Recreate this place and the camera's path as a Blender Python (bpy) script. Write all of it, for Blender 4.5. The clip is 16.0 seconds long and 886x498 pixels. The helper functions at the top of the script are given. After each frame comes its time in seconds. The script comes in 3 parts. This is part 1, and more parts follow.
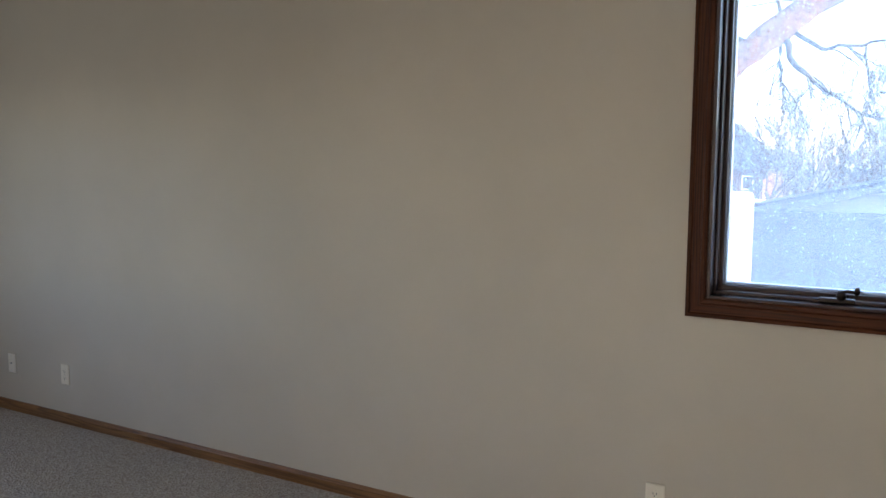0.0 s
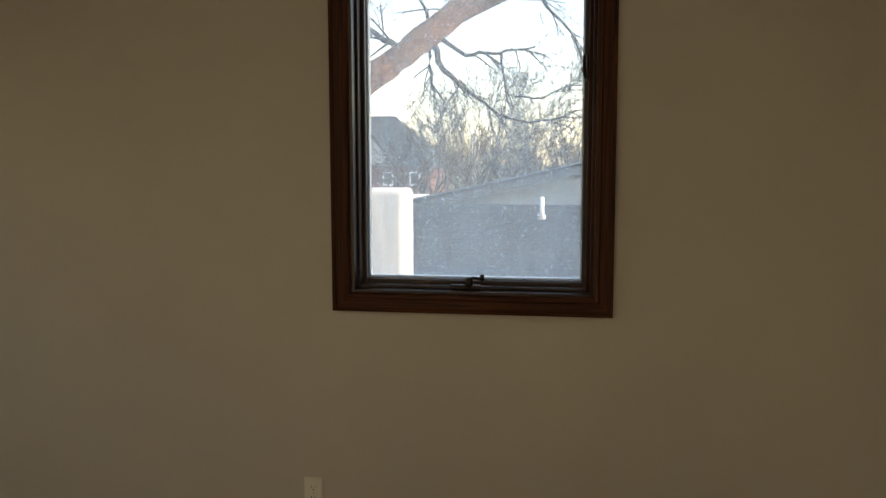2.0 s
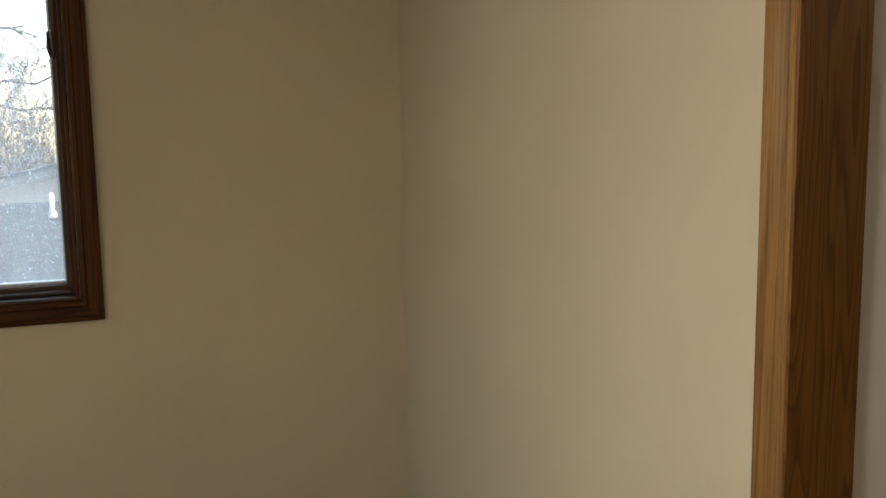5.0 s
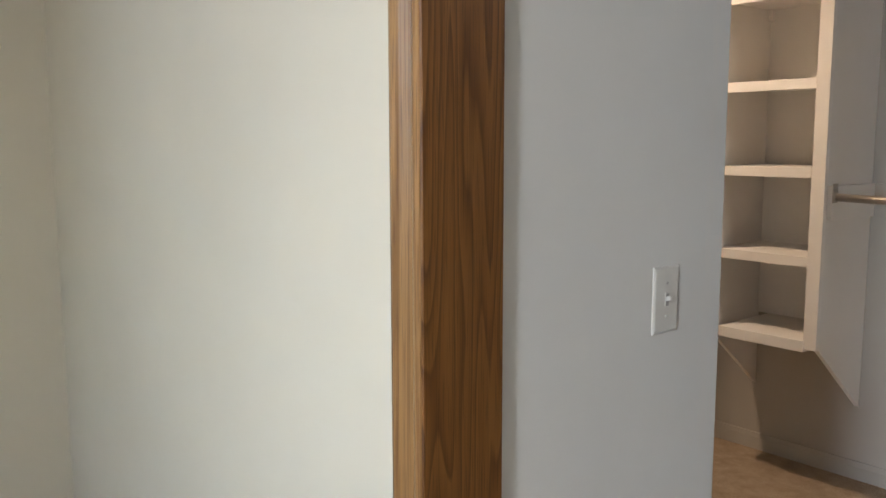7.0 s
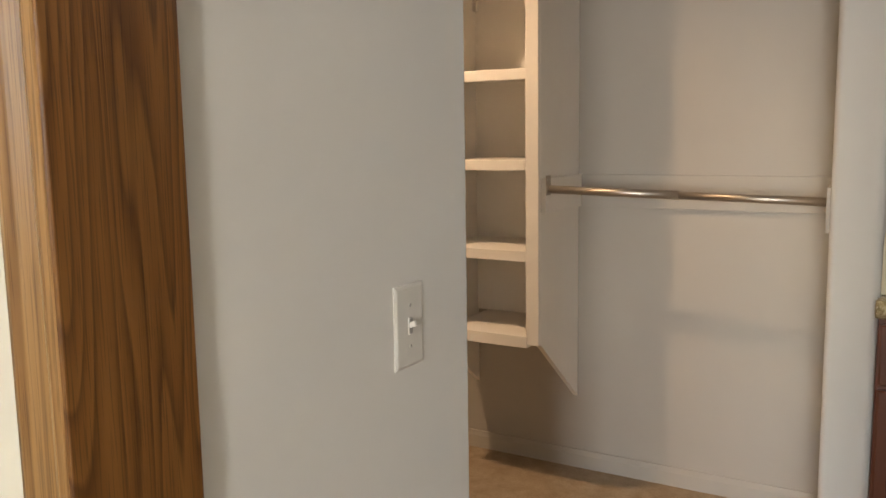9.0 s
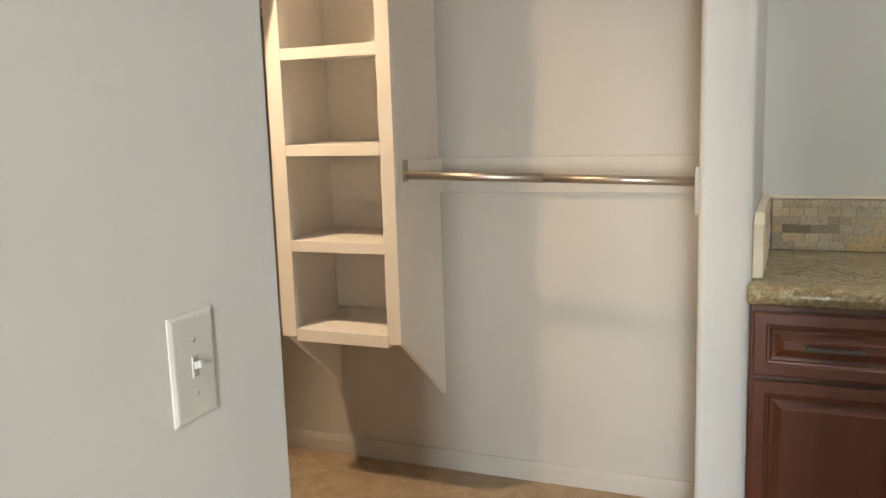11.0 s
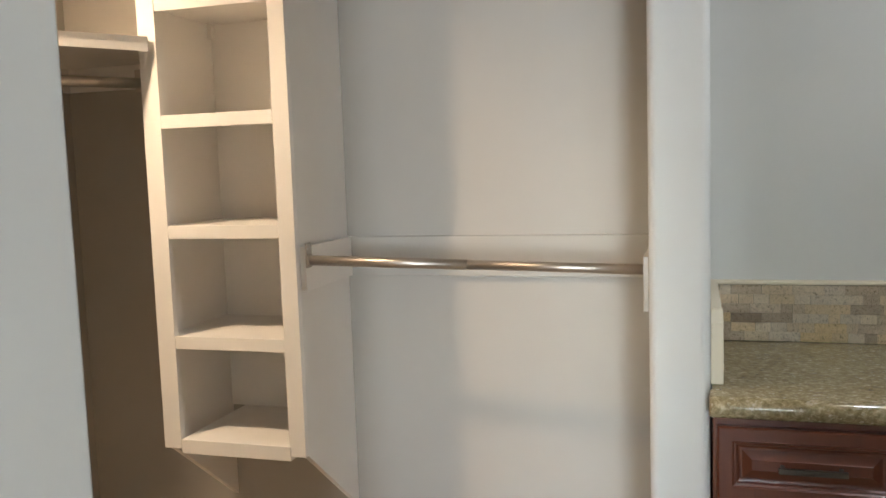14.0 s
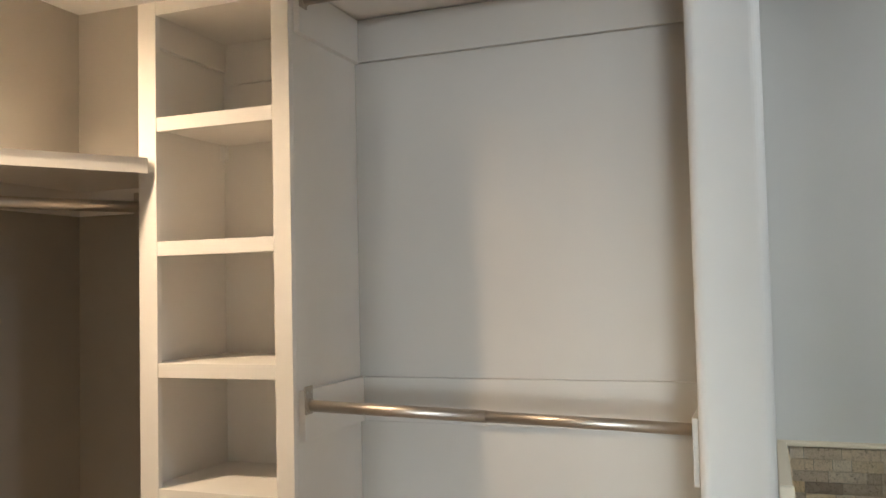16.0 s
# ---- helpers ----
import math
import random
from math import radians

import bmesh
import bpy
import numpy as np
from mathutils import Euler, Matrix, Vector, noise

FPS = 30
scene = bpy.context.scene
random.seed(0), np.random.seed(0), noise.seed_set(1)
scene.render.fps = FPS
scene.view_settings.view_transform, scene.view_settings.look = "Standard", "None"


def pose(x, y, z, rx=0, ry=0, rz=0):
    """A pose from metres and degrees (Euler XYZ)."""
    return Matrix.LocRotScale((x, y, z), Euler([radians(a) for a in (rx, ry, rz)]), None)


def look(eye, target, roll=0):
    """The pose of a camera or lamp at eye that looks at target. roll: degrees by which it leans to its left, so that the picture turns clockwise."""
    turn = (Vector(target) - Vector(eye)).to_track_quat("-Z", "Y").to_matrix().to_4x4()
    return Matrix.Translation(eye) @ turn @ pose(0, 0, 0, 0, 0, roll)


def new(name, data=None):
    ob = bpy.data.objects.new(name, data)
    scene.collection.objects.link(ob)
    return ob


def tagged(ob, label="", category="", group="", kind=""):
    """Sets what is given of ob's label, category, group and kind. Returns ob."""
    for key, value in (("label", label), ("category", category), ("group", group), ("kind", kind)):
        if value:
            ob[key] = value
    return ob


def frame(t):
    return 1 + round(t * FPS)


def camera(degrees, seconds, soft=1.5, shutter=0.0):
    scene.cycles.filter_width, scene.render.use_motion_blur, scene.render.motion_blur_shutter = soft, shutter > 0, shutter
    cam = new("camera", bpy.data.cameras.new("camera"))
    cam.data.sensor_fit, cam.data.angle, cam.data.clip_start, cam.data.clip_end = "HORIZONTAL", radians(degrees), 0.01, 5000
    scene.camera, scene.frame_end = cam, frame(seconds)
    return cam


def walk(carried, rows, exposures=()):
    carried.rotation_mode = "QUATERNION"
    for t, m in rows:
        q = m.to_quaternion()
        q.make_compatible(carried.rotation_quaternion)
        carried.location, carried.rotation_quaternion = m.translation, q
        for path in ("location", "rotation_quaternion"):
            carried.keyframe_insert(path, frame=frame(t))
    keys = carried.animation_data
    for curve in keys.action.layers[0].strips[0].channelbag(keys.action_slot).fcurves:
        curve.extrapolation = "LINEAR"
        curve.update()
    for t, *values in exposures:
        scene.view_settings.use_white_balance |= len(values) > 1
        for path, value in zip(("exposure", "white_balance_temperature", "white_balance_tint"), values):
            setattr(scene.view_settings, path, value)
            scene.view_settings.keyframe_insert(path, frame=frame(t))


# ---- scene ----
cam = camera(55.3, 16.0)
PATH = [
    (0, (1.1, -1.233, 1.502), (-0.613, -2.244, 1.291), 0.3),
    (0.5, (1.085, -1.205, 1.503), (-0.719, -2.041, 1.289), 0.2),
    (1, (1.073, -1.171, 1.502), (-0.804, -1.828, 1.288), 0.4),
    (1.5, (1.064, -1.141, 1.505), (-0.871, -1.602, 1.294), 0.1),
    (2, (1.058, -1.124, 1.507), (-0.906, -1.436, 1.293), -0.1),
    (2.5, (1.048, -1.098, 1.507), (-0.936, -1.243, 1.297), -0.2),
    (3, (1.039, -1.067, 1.506), (-0.95, -1.068, 1.299), -0.5),
    (3.5, (1.024, -1.036, 1.501), (-0.961, -0.898, 1.301), -0.6),
    (4, (1.068, -0.994, 1.507), (-0.89, -0.647, 1.297), -0.8),
    (4.5, (1.004, -0.974, 1.49), (-0.908, -0.432, 1.264), -0.3),
    (5, (0.988, -0.985, 1.491), (-0.854, -0.245, 1.247), -0.9),
    (7.5, (0.844, -0.61, 1.37), (-0.656, 0.687, 1.112), -0.3),
    (8, (0.792, -0.556, 1.365), (-0.649, 0.804, 1.092), -0.8),
    (8.5, (0.707, -0.511, 1.369), (-0.539, 1.027, 1.082), -0.5),
    (9, (0.645, -0.444, 1.378), (-0.389, 1.248, 1.112), -0.9),
    (9.5, (0.589, -0.372, 1.368), (-0.29, 1.405, 1.103), -1.2),
    (12, (0.59, -0.064, 1.383), (-0.173, 1.757, 1.057), -1.8),
    (12.3, (0.584, -0.035, 1.391), (-0.166, 1.791, 1.069), -1.7),
    (12.5, (0.581, -0.013, 1.396), (-0.146, 1.823, 1.082), -1.8),
    (13, (0.561, 0.055, 1.412), (-0.098, 1.927, 1.163), -2.3),
    (13.5, (0.502, 0.124, 1.431), (-0.087, 2.023, 1.22), -2.0),
    (14, (0.452, 0.162, 1.44), (-0.126, 2.067, 1.243), -1.9),
    (14.5, (0.428, 0.218, 1.456), (-0.133, 2.131, 1.297), -1.7),
    (15, (0.425, 0.302, 1.46), (-0.127, 2.224, 1.413), -1.5),
    (15.5, (0.451, 0.393, 1.485), (-0.167, 2.295, 1.512), -1.7),
    (16, (0.468, 0.476, 1.471), (-0.239, 2.344, 1.563), -1.3),
]
EXPOSURES = [(0.0, 3.15, 6400, 21), (0.6, 2.7, 7000, 20), (1.5, 2.1, 8800, 18), (3.6, 2.0, 9200, 18), (4.3, 2.25, 9200, 19), (5.0, 2.7, 9300, 18),
             (7.3, 3.8, 6000, 14), (8.4, 3.6, 6500, 14), (9.0, 3.9, 7300, 16), (9.5, 4.35, 7200, 14), (12.0, 4.45, 6400, 10), (16.0, 4.25, 6100, 9)]
SOUTH_W, ALCOVE_FILL_W, BATH_FILL_W, CLOSET_W = 18.0, 0.8, 0.58, 6.3
walk(cam, [(t, look(e, g, r)) for t, e, g, r in PATH], EXPOSURES)

# ---- world, sun, large lights ----
SUN_UP, SUN_TURN = 27, 10
world = bpy.data.worlds.new("world")
scene.world = world
world.use_nodes = True
sky = world.node_tree.nodes.new("ShaderNodeTexSky")
sky.sky_type, sky.sun_disc = "NISHITA", False
sky.sun_elevation, sky.sun_rotation = radians(SUN_UP), radians(SUN_TURN)
sky.dust_density = 0.6
sky.ozone_density = 2.0
world.node_tree.links.new(sky.outputs[0], world.node_tree.nodes["Background"].inputs[0])
world.node_tree.nodes["Background"].inputs[1].default_value = 0.15


def lamp(name, kind, m, energy, color, **more):
    data = bpy.data.lights.new(name, kind)
    data.energy, data.color = energy, color
    ob = new(name, data)
    ob.matrix_world = m
    return data


SUN_FROM = Vector((math.sin(radians(SUN_TURN)), math.cos(radians(SUN_TURN)), math.tan(radians(SUN_UP))))
lamp("sun", "SUN", look(SUN_FROM * 20, (0, 0, 0)), 2.4, (1.0, 0.93, 0.82)).angle = radians(0.5)
# daylight in the opening of the bedroom's south window
w = lamp("south_window_light", "AREA", look((1.6, -4.72, 1.45), (1.6, 0, 1.45)), SOUTH_W, (0.88, 0.945, 1.0))
w.shape, w.size, w.size_y = "RECTANGLE", 0.9, 1.1
# fill for the far end of the west wall, from an added unseen window
w = lamp("alcove_fill_light", "AREA", look((0.1, -6.62, 1.45), (0.1, 0, 1.45)), ALCOVE_FILL_W, (0.88, 0.945, 1.0))
w.shape, w.size, w.size_y = "RECTANGLE", 1.5, 1.1
# cool fill for the bathroom side: unseen, added as a recessed lamp
w = lamp("bath_fill_light", "AREA", look((1.3, 1.8, 2.42), (1.3, 1.801, 0.0)), BATH_FILL_W, (0.95, 0.985, 1.0))
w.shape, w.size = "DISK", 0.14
# the recessed closet lamp
s = lamp("closet_lamp_light", "SPOT", look((-1.42, 1.58, 2.415), (-1.27, 1.76, 0.0)), CLOSET_W, (1.0, 0.73, 0.47))
s.spot_size, s.spot_blend, s.shadow_soft_size = radians(146), 0.6, 0.05


# ---- materials ----
def material(name, color, rough=0.6, metal=0.0, spec=0.5):
    m = bpy.data.materials.new(name)
    m.use_nodes = True
    b = m.node_tree.nodes["Principled BSDF"]
    b.inputs["Base Color"].default_value = (*color, 1)
    b.inputs["Roughness"].default_value = rough
    b.inputs["Metallic"].default_value = metal
    b.inputs["Specular IOR Level"].default_value = spec
    return m


def node(m, kind, **sets):
    n = m.node_tree.nodes.new(kind)
    for key, value in sets.items():
        n.inputs[key].default_value = value
    return n


def link(m, a, b):
    m.node_tree.links.new(a, b)


def coords(m, scale):
    c = node(m, "ShaderNodeTexCoord")
    mp = node(m, "ShaderNodeMapping", Scale=scale)
    link(m, c.outputs["Object"], mp.inputs["Vector"])
    return mp.outputs[0]


def ramp(m, source, stops):
    r = node(m, "ShaderNodeValToRGB")
    while len(r.color_ramp.elements) < len(stops):
        r.color_ramp.elements.new(0.5)
    for e, (p, c) in zip(r.color_ramp.elements, stops):
        e.position, e.color = p, (*c, 1)
    link(m, source, r.inputs[0])
    return r.outputs[0]


def noise_tex(m, vec, scale, detail=4.0, rough=0.55, distortion=0.0):
    n = node(m, "ShaderNodeTexNoise", Scale=scale, Detail=detail, Roughness=rough, Distortion=distortion)
    link(m, vec, n.inputs["Vector"])
    return n.outputs["Fac"]


def bump(m, source, strength, distance):
    b = node(m, "ShaderNodeBump", Strength=strength, Distance=distance)
    link(m, source, b.inputs["Height"])
    link(m, b.outputs[0], m.node_tree.nodes["Principled BSDF"].inputs["Normal"])


def base(m, source):
    link(m, source, m.node_tree.nodes["Principled BSDF"].inputs["Base Color"])


def mix(m, a, b, fac, mode="MIX"):
    n = m.node_tree.nodes.new("ShaderNodeMixRGB")
    n.blend_type = mode
    for slot, v in ((0, fac), (1, a), (2, b)):
        if isinstance(v, (int, float)):
            n.inputs[slot].default_value = v
        elif isinstance(v, tuple):
            n.inputs[slot].default_value = (*v, 1)
        else:
            link(m, v, n.inputs[slot])
    return n.outputs[0]


def scaled(c, k):
    return tuple(min(1, v * k) for v in c)


def paint(name, color, rough=0.65, relief=0.12):
    """Rolled wall paint: faint broad unevenness and orange-peel relief."""
    m = material(name, color, rough, spec=0.3)
    v = coords(m, (1, 1, 1))
    base(m, ramp(m, noise_tex(m, v, 1.7, 5), [(0.3, scaled(color, 0.95)), (0.7, scaled(color, 1.03))]))
    bump(m, noise_tex(m, v, 260, 3), relief, 0.0006)
    return m


def wood(name, dark, mid, light, axis="z", rough=0.35, figure=0.075, scale=19, rings=15, depth=0.85):
    """Open-grained wood: cathedral figure and fine pores that run along one axis."""
    m = material(name, mid, rough, spec=0.5)

    def along(k):
        return {"z": (1, 1, k), "y": (1, k, 1), "x": (k, 1, 1)}[axis]
    v = coords(m, along(figure))
    fig = noise_tex(m, v, scale, 1.0, 0.3, 0.12)
    k = node(m, "ShaderNodeMath")
    k.operation = "MULTIPLY"
    k.inputs[1].default_value = rings
    link(m, fig, k.inputs[0])
    fr = node(m, "ShaderNodeMath")
    fr.operation = "FRACT"
    link(m, k.outputs[0], fr.inputs[0])
    col = ramp(m, fr.outputs[0], [(0.0, light), (0.55, mid), (0.88, dark), (1.0, light)])
    col = mix(m, mid, col, depth)
    pores = coords(m, along(0.018))
    p = noise_tex(m, pores, 520, 2)
    col = mix(m, col, ramp(m, p, [(0.36, (0.38, 0.33, 0.3)), (0.47, (1, 1, 1))]), 0.7 * depth, "MULTIPLY")
    col = mix(m, col, ramp(m, noise_tex(m, coords(m, along(0.25)), 6, 3), [(0.3, (0.7, 0.66, 0.62)), (0.7, (1, 1, 1))]), 0.8, "MULTIPLY")
    base(m, col)
    bump(m, p, 0.25, 0.0006)
    return m


WALL = paint("bedroom_paint", (0.58, 0.527, 0.43))
BATH = paint("bath_paint", (0.55, 0.537, 0.505))
# closet paint darkened against the trim: the walls' dimmer light is in the colour
CLOSET_DIM = paint("dimmed_closet_paint", (0.45, 0.42, 0.372), 0.5, 0.08)
TRIM = paint("white_trim_paint", (0.86, 0.83, 0.785), 0.4, 0.05)
CEIL = paint("ceiling_paint", (0.78, 0.77, 0.74), 0.8, 0.3)
# one oak: casing lighter, jamb darker, with the daylight put into the tones
TONES = ((0.085, 0.030, 0.007), (0.165, 0.068, 0.016), (0.205, 0.092, 0.024))
OAK = wood("oak", *TONES, "z", 0.35, 0.085, 17, 12)
OAK_LIT = wood("lit_straight_oak", (0.18, 0.085, 0.028), (0.29, 0.155, 0.056), (0.34, 0.19, 0.075), "z", 0.35, 0.012, 45, 6, 0.8)
OAK_FLAT = wood("oak_along_x", *TONES, "x")
OAK_BASE = wood("oak_along_y", (0.12, 0.05, 0.018), (0.25, 0.12, 0.043), (0.30, 0.15, 0.055), "y", 0.35, 0.03, 30, 6, 0.8)
STAIN = ((0.022, 0.006, 0.002), (0.075, 0.020, 0.005), (0.105, 0.031, 0.008))
DARK = wood("dark_oak_upright", *STAIN, "z", 0.45, 0.015, 45, 6)
DARK_Y = wood("dark_oak_level", *STAIN, "y", 0.45, 0.015, 45, 6)
for m in (DARK, DARK_Y):
    m.node_tree.nodes["Principled BSDF"].inputs["Specular IOR Level"].default_value = 0.2
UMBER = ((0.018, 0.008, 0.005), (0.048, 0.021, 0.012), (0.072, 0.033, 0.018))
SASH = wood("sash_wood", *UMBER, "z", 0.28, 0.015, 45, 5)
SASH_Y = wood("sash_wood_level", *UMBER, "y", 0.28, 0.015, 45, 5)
CHERRY = wood("cherry", (0.085, 0.022, 0.010), (0.112, 0.030, 0.013), (0.124, 0.034, 0.015), "z", 0.32, 0.05, 20, 4, 0.35)
IVORY = material("cream_plastic", (0.84, 0.79, 0.66), 0.35)
PLATE = material("white_plastic", (0.52, 0.50, 0.455), 0.35)
# near-black for the shade inside outlet slots and holes
SLOT = material("slot_hole_shade", (0.02, 0.02, 0.02), 0.6)
STEEL = material("brushed_nickel", (0.48, 0.43, 0.37), 0.42, 1.0)
BRONZE = material("dark_bronze", (0.055, 0.042, 0.035), 0.35, 0.9)
PEWTER = material("dark_pewter", (0.075, 0.062, 0.052), 0.4, 0.9)
DULL = material("painted_screw", (0.34, 0.33, 0.30), 0.5)
SCREW = material("screw_metal", (0.55, 0.53, 0.5), 0.4, 1.0)

CARPET = material("bedroom_carpet", (0.34, 0.31, 0.27), 0.95, spec=0.1)
v = coords(CARPET, (1, 1, 1))
loops = node(CARPET, "ShaderNodeTexVoronoi", Scale=105.0)
link(CARPET, v, loops.inputs["Vector"])
c = ramp(CARPET, noise_tex(CARPET, v, 38, 5, 0.7), [(0.3, (0.42, 0.385, 0.34)), (0.7, (0.62, 0.58, 0.52))])
# darker between loops: the crevice shade is put into the colour
c = mix(CARPET, c, ramp(CARPET, loops.outputs["Distance"], [(0.1, (1, 1, 1)), (0.75, (0.6, 0.57, 0.54))]), 0.9, "MULTIPLY")
base(CARPET, c)
bump(CARPET, loops.outputs["Distance"], 1.0, -0.006)

TAN = material("closet_carpet", (0.42, 0.31, 0.2), 0.95, spec=0.1)
v = coords(TAN, (1, 1, 1))
c = ramp(TAN, noise_tex(TAN, v, 14, 6, 0.7), [(0.3, (0.46, 0.35, 0.235)), (0.7, (0.64, 0.51, 0.37))])
c = mix(TAN, c, ramp(TAN, noise_tex(TAN, v, 190, 3, 0.7), [(0.3, (0.62, 0.58, 0.54)), (0.65, (1, 1, 1))]), 0.9, "MULTIPLY")
base(TAN, c)
bump(TAN, noise_tex(TAN, v, 190, 3, 0.7), 1.0, 0.008)

GRANITE = material("polished_granite", (0.3, 0.26, 0.17), 0.16)
v = coords(GRANITE, (1, 1.6, 1))
c = ramp(GRANITE, noise_tex(GRANITE, v, 75, 8, 0.72, 0.4), [(0.28, (0.07, 0.06, 0.03)), (0.43, (0.22, 0.18, 0.095)), (0.55, (0.33, 0.275, 0.165)), (0.72, (0.56, 0.50, 0.37))])
c = mix(GRANITE, c, ramp(GRANITE, noise_tex(GRANITE, v, 7, 4, 0.6, 1.2), [(0.35, (0.68, 0.64, 0.56)), (0.65, (1, 1, 1))]), 0.7, "MULTIPLY")
sp = node(GRANITE, "ShaderNodeTexVoronoi", Scale=150.0)
link(GRANITE, v, sp.inputs["Vector"])
c = mix(GRANITE, c, (0.62, 0.58, 0.5), ramp(GRANITE, sp.outputs["Color"], [(0.80, (0, 0, 0)), (0.92, (0.45, 0.45, 0.45))]))
base(GRANITE, c)

STONE = material("split_travertine", (0.45, 0.38, 0.28), 0.8, spec=0.25)
info = node(STONE, "ShaderNodeObjectInfo")
shift = STONE.node_tree.nodes.new("ShaderNodeVectorMath")
shift.operation = "MULTIPLY_ADD"
link(STONE, info.outputs["Random"], shift.inputs[0])
shift.inputs[1].default_value = (90, 40, 60)
link(STONE, coords(STONE, (3.4, 0.6, 1)), shift.inputs[2])
v = shift.outputs[0]
c = ramp(STONE, info.outputs["Random"], [(0.0, (0.24, 0.18, 0.125)), (0.12, (0.66, 0.54, 0.40)), (0.34, (0.90, 0.75, 0.54)), (0.48, (0.86, 0.67, 0.38)), (0.64, (0.80, 0.70, 0.56)), (1.0, (0.96, 0.84, 0.66))])
c = mix(STONE, c, ramp(STONE, noise_tex(STONE, v, 2.4, 7, 0.72, 0.6), [(0.34, (0.26, 0.20, 0.15)), (0.44, (0.92, 0.88, 0.82)), (0.62, (1.0, 0.98, 0.94))]), 0.75, "MULTIPLY")
c = mix(STONE, c, ramp(STONE, noise_tex(STONE, v, 7, 5, 0.7), [(0.36, (0.55, 0.5, 0.45)), (0.48, (1, 1, 1))]), 0.65, "MULTIPLY")
base(STONE, c)
bump(STONE, noise_tex(STONE, v, 3.2, 6, 0.75), 1.0, 0.012)
JOINT = paint("brown_mortar", (0.32, 0.26, 0.185), 0.9, 0.4)
GROUT = paint("pale_grout", (0.66, 0.58, 0.44), 0.7, 0.4)

GLASS = bpy.data.materials.new("dusty_window_glass")
GLASS.use_nodes = True
gt = GLASS.node_tree
gt.nodes.remove(gt.nodes["Principled BSDF"])
clear, gloss, dust_haze = (gt.nodes.new(k) for k in ("ShaderNodeBsdfTransparent", "ShaderNodeBsdfGlossy", "ShaderNodeBsdfTranslucent"))
clear.inputs[0].default_value = (0.95, 0.97, 0.98, 1)
gloss.inputs["Roughness"].default_value = 0.01
# dust on the pane; its bluish tint also paints the glare haze
dust_haze.inputs[0].default_value = (0.72, 0.88, 1.0, 1)
fres = node(GLASS, "ShaderNodeFresnel", IOR=1.45)
m1, m2 = gt.nodes.new("ShaderNodeMixShader"), gt.nodes.new("ShaderNodeMixShader")
gt.links.new(fres.outputs[0], m1.inputs[0])
gt.links.new(clear.outputs[0], m1.inputs[1])
gt.links.new(gloss.outputs[0], m1.inputs[2])
v = coords(GLASS, (1, 1, 1))
vs = coords(GLASS, (1, 1, 0.12))
streaks = ramp(GLASS, noise_tex(GLASS, vs, 30, 4), [(0.35, (0.17, 0.17, 0.17)), (0.75, (0.27, 0.27, 0.27))])
specks = ramp(GLASS, noise_tex(GLASS, v, 150, 2), [(0.65, (0, 0, 0)), (0.73, (0.5, 0.5, 0.5))])
gt.links.new(mix(GLASS, streaks, specks, 1.0, "ADD"), m2.inputs[0])
gt.links.new(m1.outputs[0], m2.inputs[1])
gt.links.new(dust_haze.outputs[0], m2.inputs[2])
gt.links.new(m2.outputs[0], gt.nodes["Material Output"].inputs[0])

BARK = material("bark", (0.16, 0.10, 0.065), 0.9, spec=0.1)
v = coords(BARK, (1, 1, 1))
base(BARK, ramp(BARK, noise_tex(BARK, v, 11, 8, 0.7, 1.5), [(0.36, (0.04, 0.02, 0.012)), (0.50, (0.25, 0.125, 0.070)), (0.70, (0.44, 0.27, 0.175))]))
bump(BARK, noise_tex(BARK, v, 22, 7, 0.7), 1.0, 0.04)
TWIG = material("twig_bark", (0.12, 0.09, 0.07), 0.9, spec=0.1)
v = coords(TWIG, (1, 1, 1))
base(TWIG, ramp(TWIG, noise_tex(TWIG, v, 6, 4), [(0.3, (0.03, 0.024, 0.02)), (0.7, (0.085, 0.065, 0.05))]))
SHINGLE = material("asphalt_shingles", (0.1, 0.11, 0.13), 0.9, spec=0.2)
br = node(SHINGLE, "ShaderNodeTexBrick", Scale=1.0)
br.inputs["Color1"].default_value, br.inputs["Color2"].default_value, br.inputs["Mortar"].default_value = (0.046, 0.056, 0.074, 1), (0.060, 0.072, 0.092, 1), (0.008, 0.010, 0.014, 1)
br.inputs["Mortar Size"].default_value, br.inputs["Brick Width"].default_value, br.inputs["Row Height"].default_value = 0.022, 0.9, 0.10
c = node(SHINGLE, "ShaderNodeTexCoord")
mp = node(SHINGLE, "ShaderNodeMapping", Rotation=(0, 0, radians(90)))
link(SHINGLE, c.outputs["Object"], mp.inputs["Vector"])
link(SHINGLE, mp.outputs[0], br.inputs["Vector"])
base(SHINGLE, mix(SHINGLE, br.outputs["Color"], ramp(SHINGLE, noise_tex(SHINGLE, coords(SHINGLE, (1, 1, 1)), 1.5, 5), [(0.3, (0.7, 0.7, 0.7)), (0.7, (1, 1, 1))]), 1.0, "MULTIPLY"))
SIDING = paint("pale_siding", (0.42, 0.43, 0.44), 0.7, 0.3)
RAKE = paint("grey_rake_board", (0.10, 0.11, 0.125), 0.7, 0.3)
# white of the block that stands in for the pane's reflection
REFLECTION = paint("reflection_white", (0.55, 0.55, 0.54), 0.8, 0.3)
SNOW = paint("snow", (0.88, 0.9, 0.93), 0.7, 0.4)
FAR_BRICK = paint("far_brick", (0.16, 0.07, 0.055), 0.9, 0.5)
GRASS = material("winter_lawn", (0.16, 0.14, 0.08), 0.95, spec=0.1)
v = coords(GRASS, (1, 1, 1))
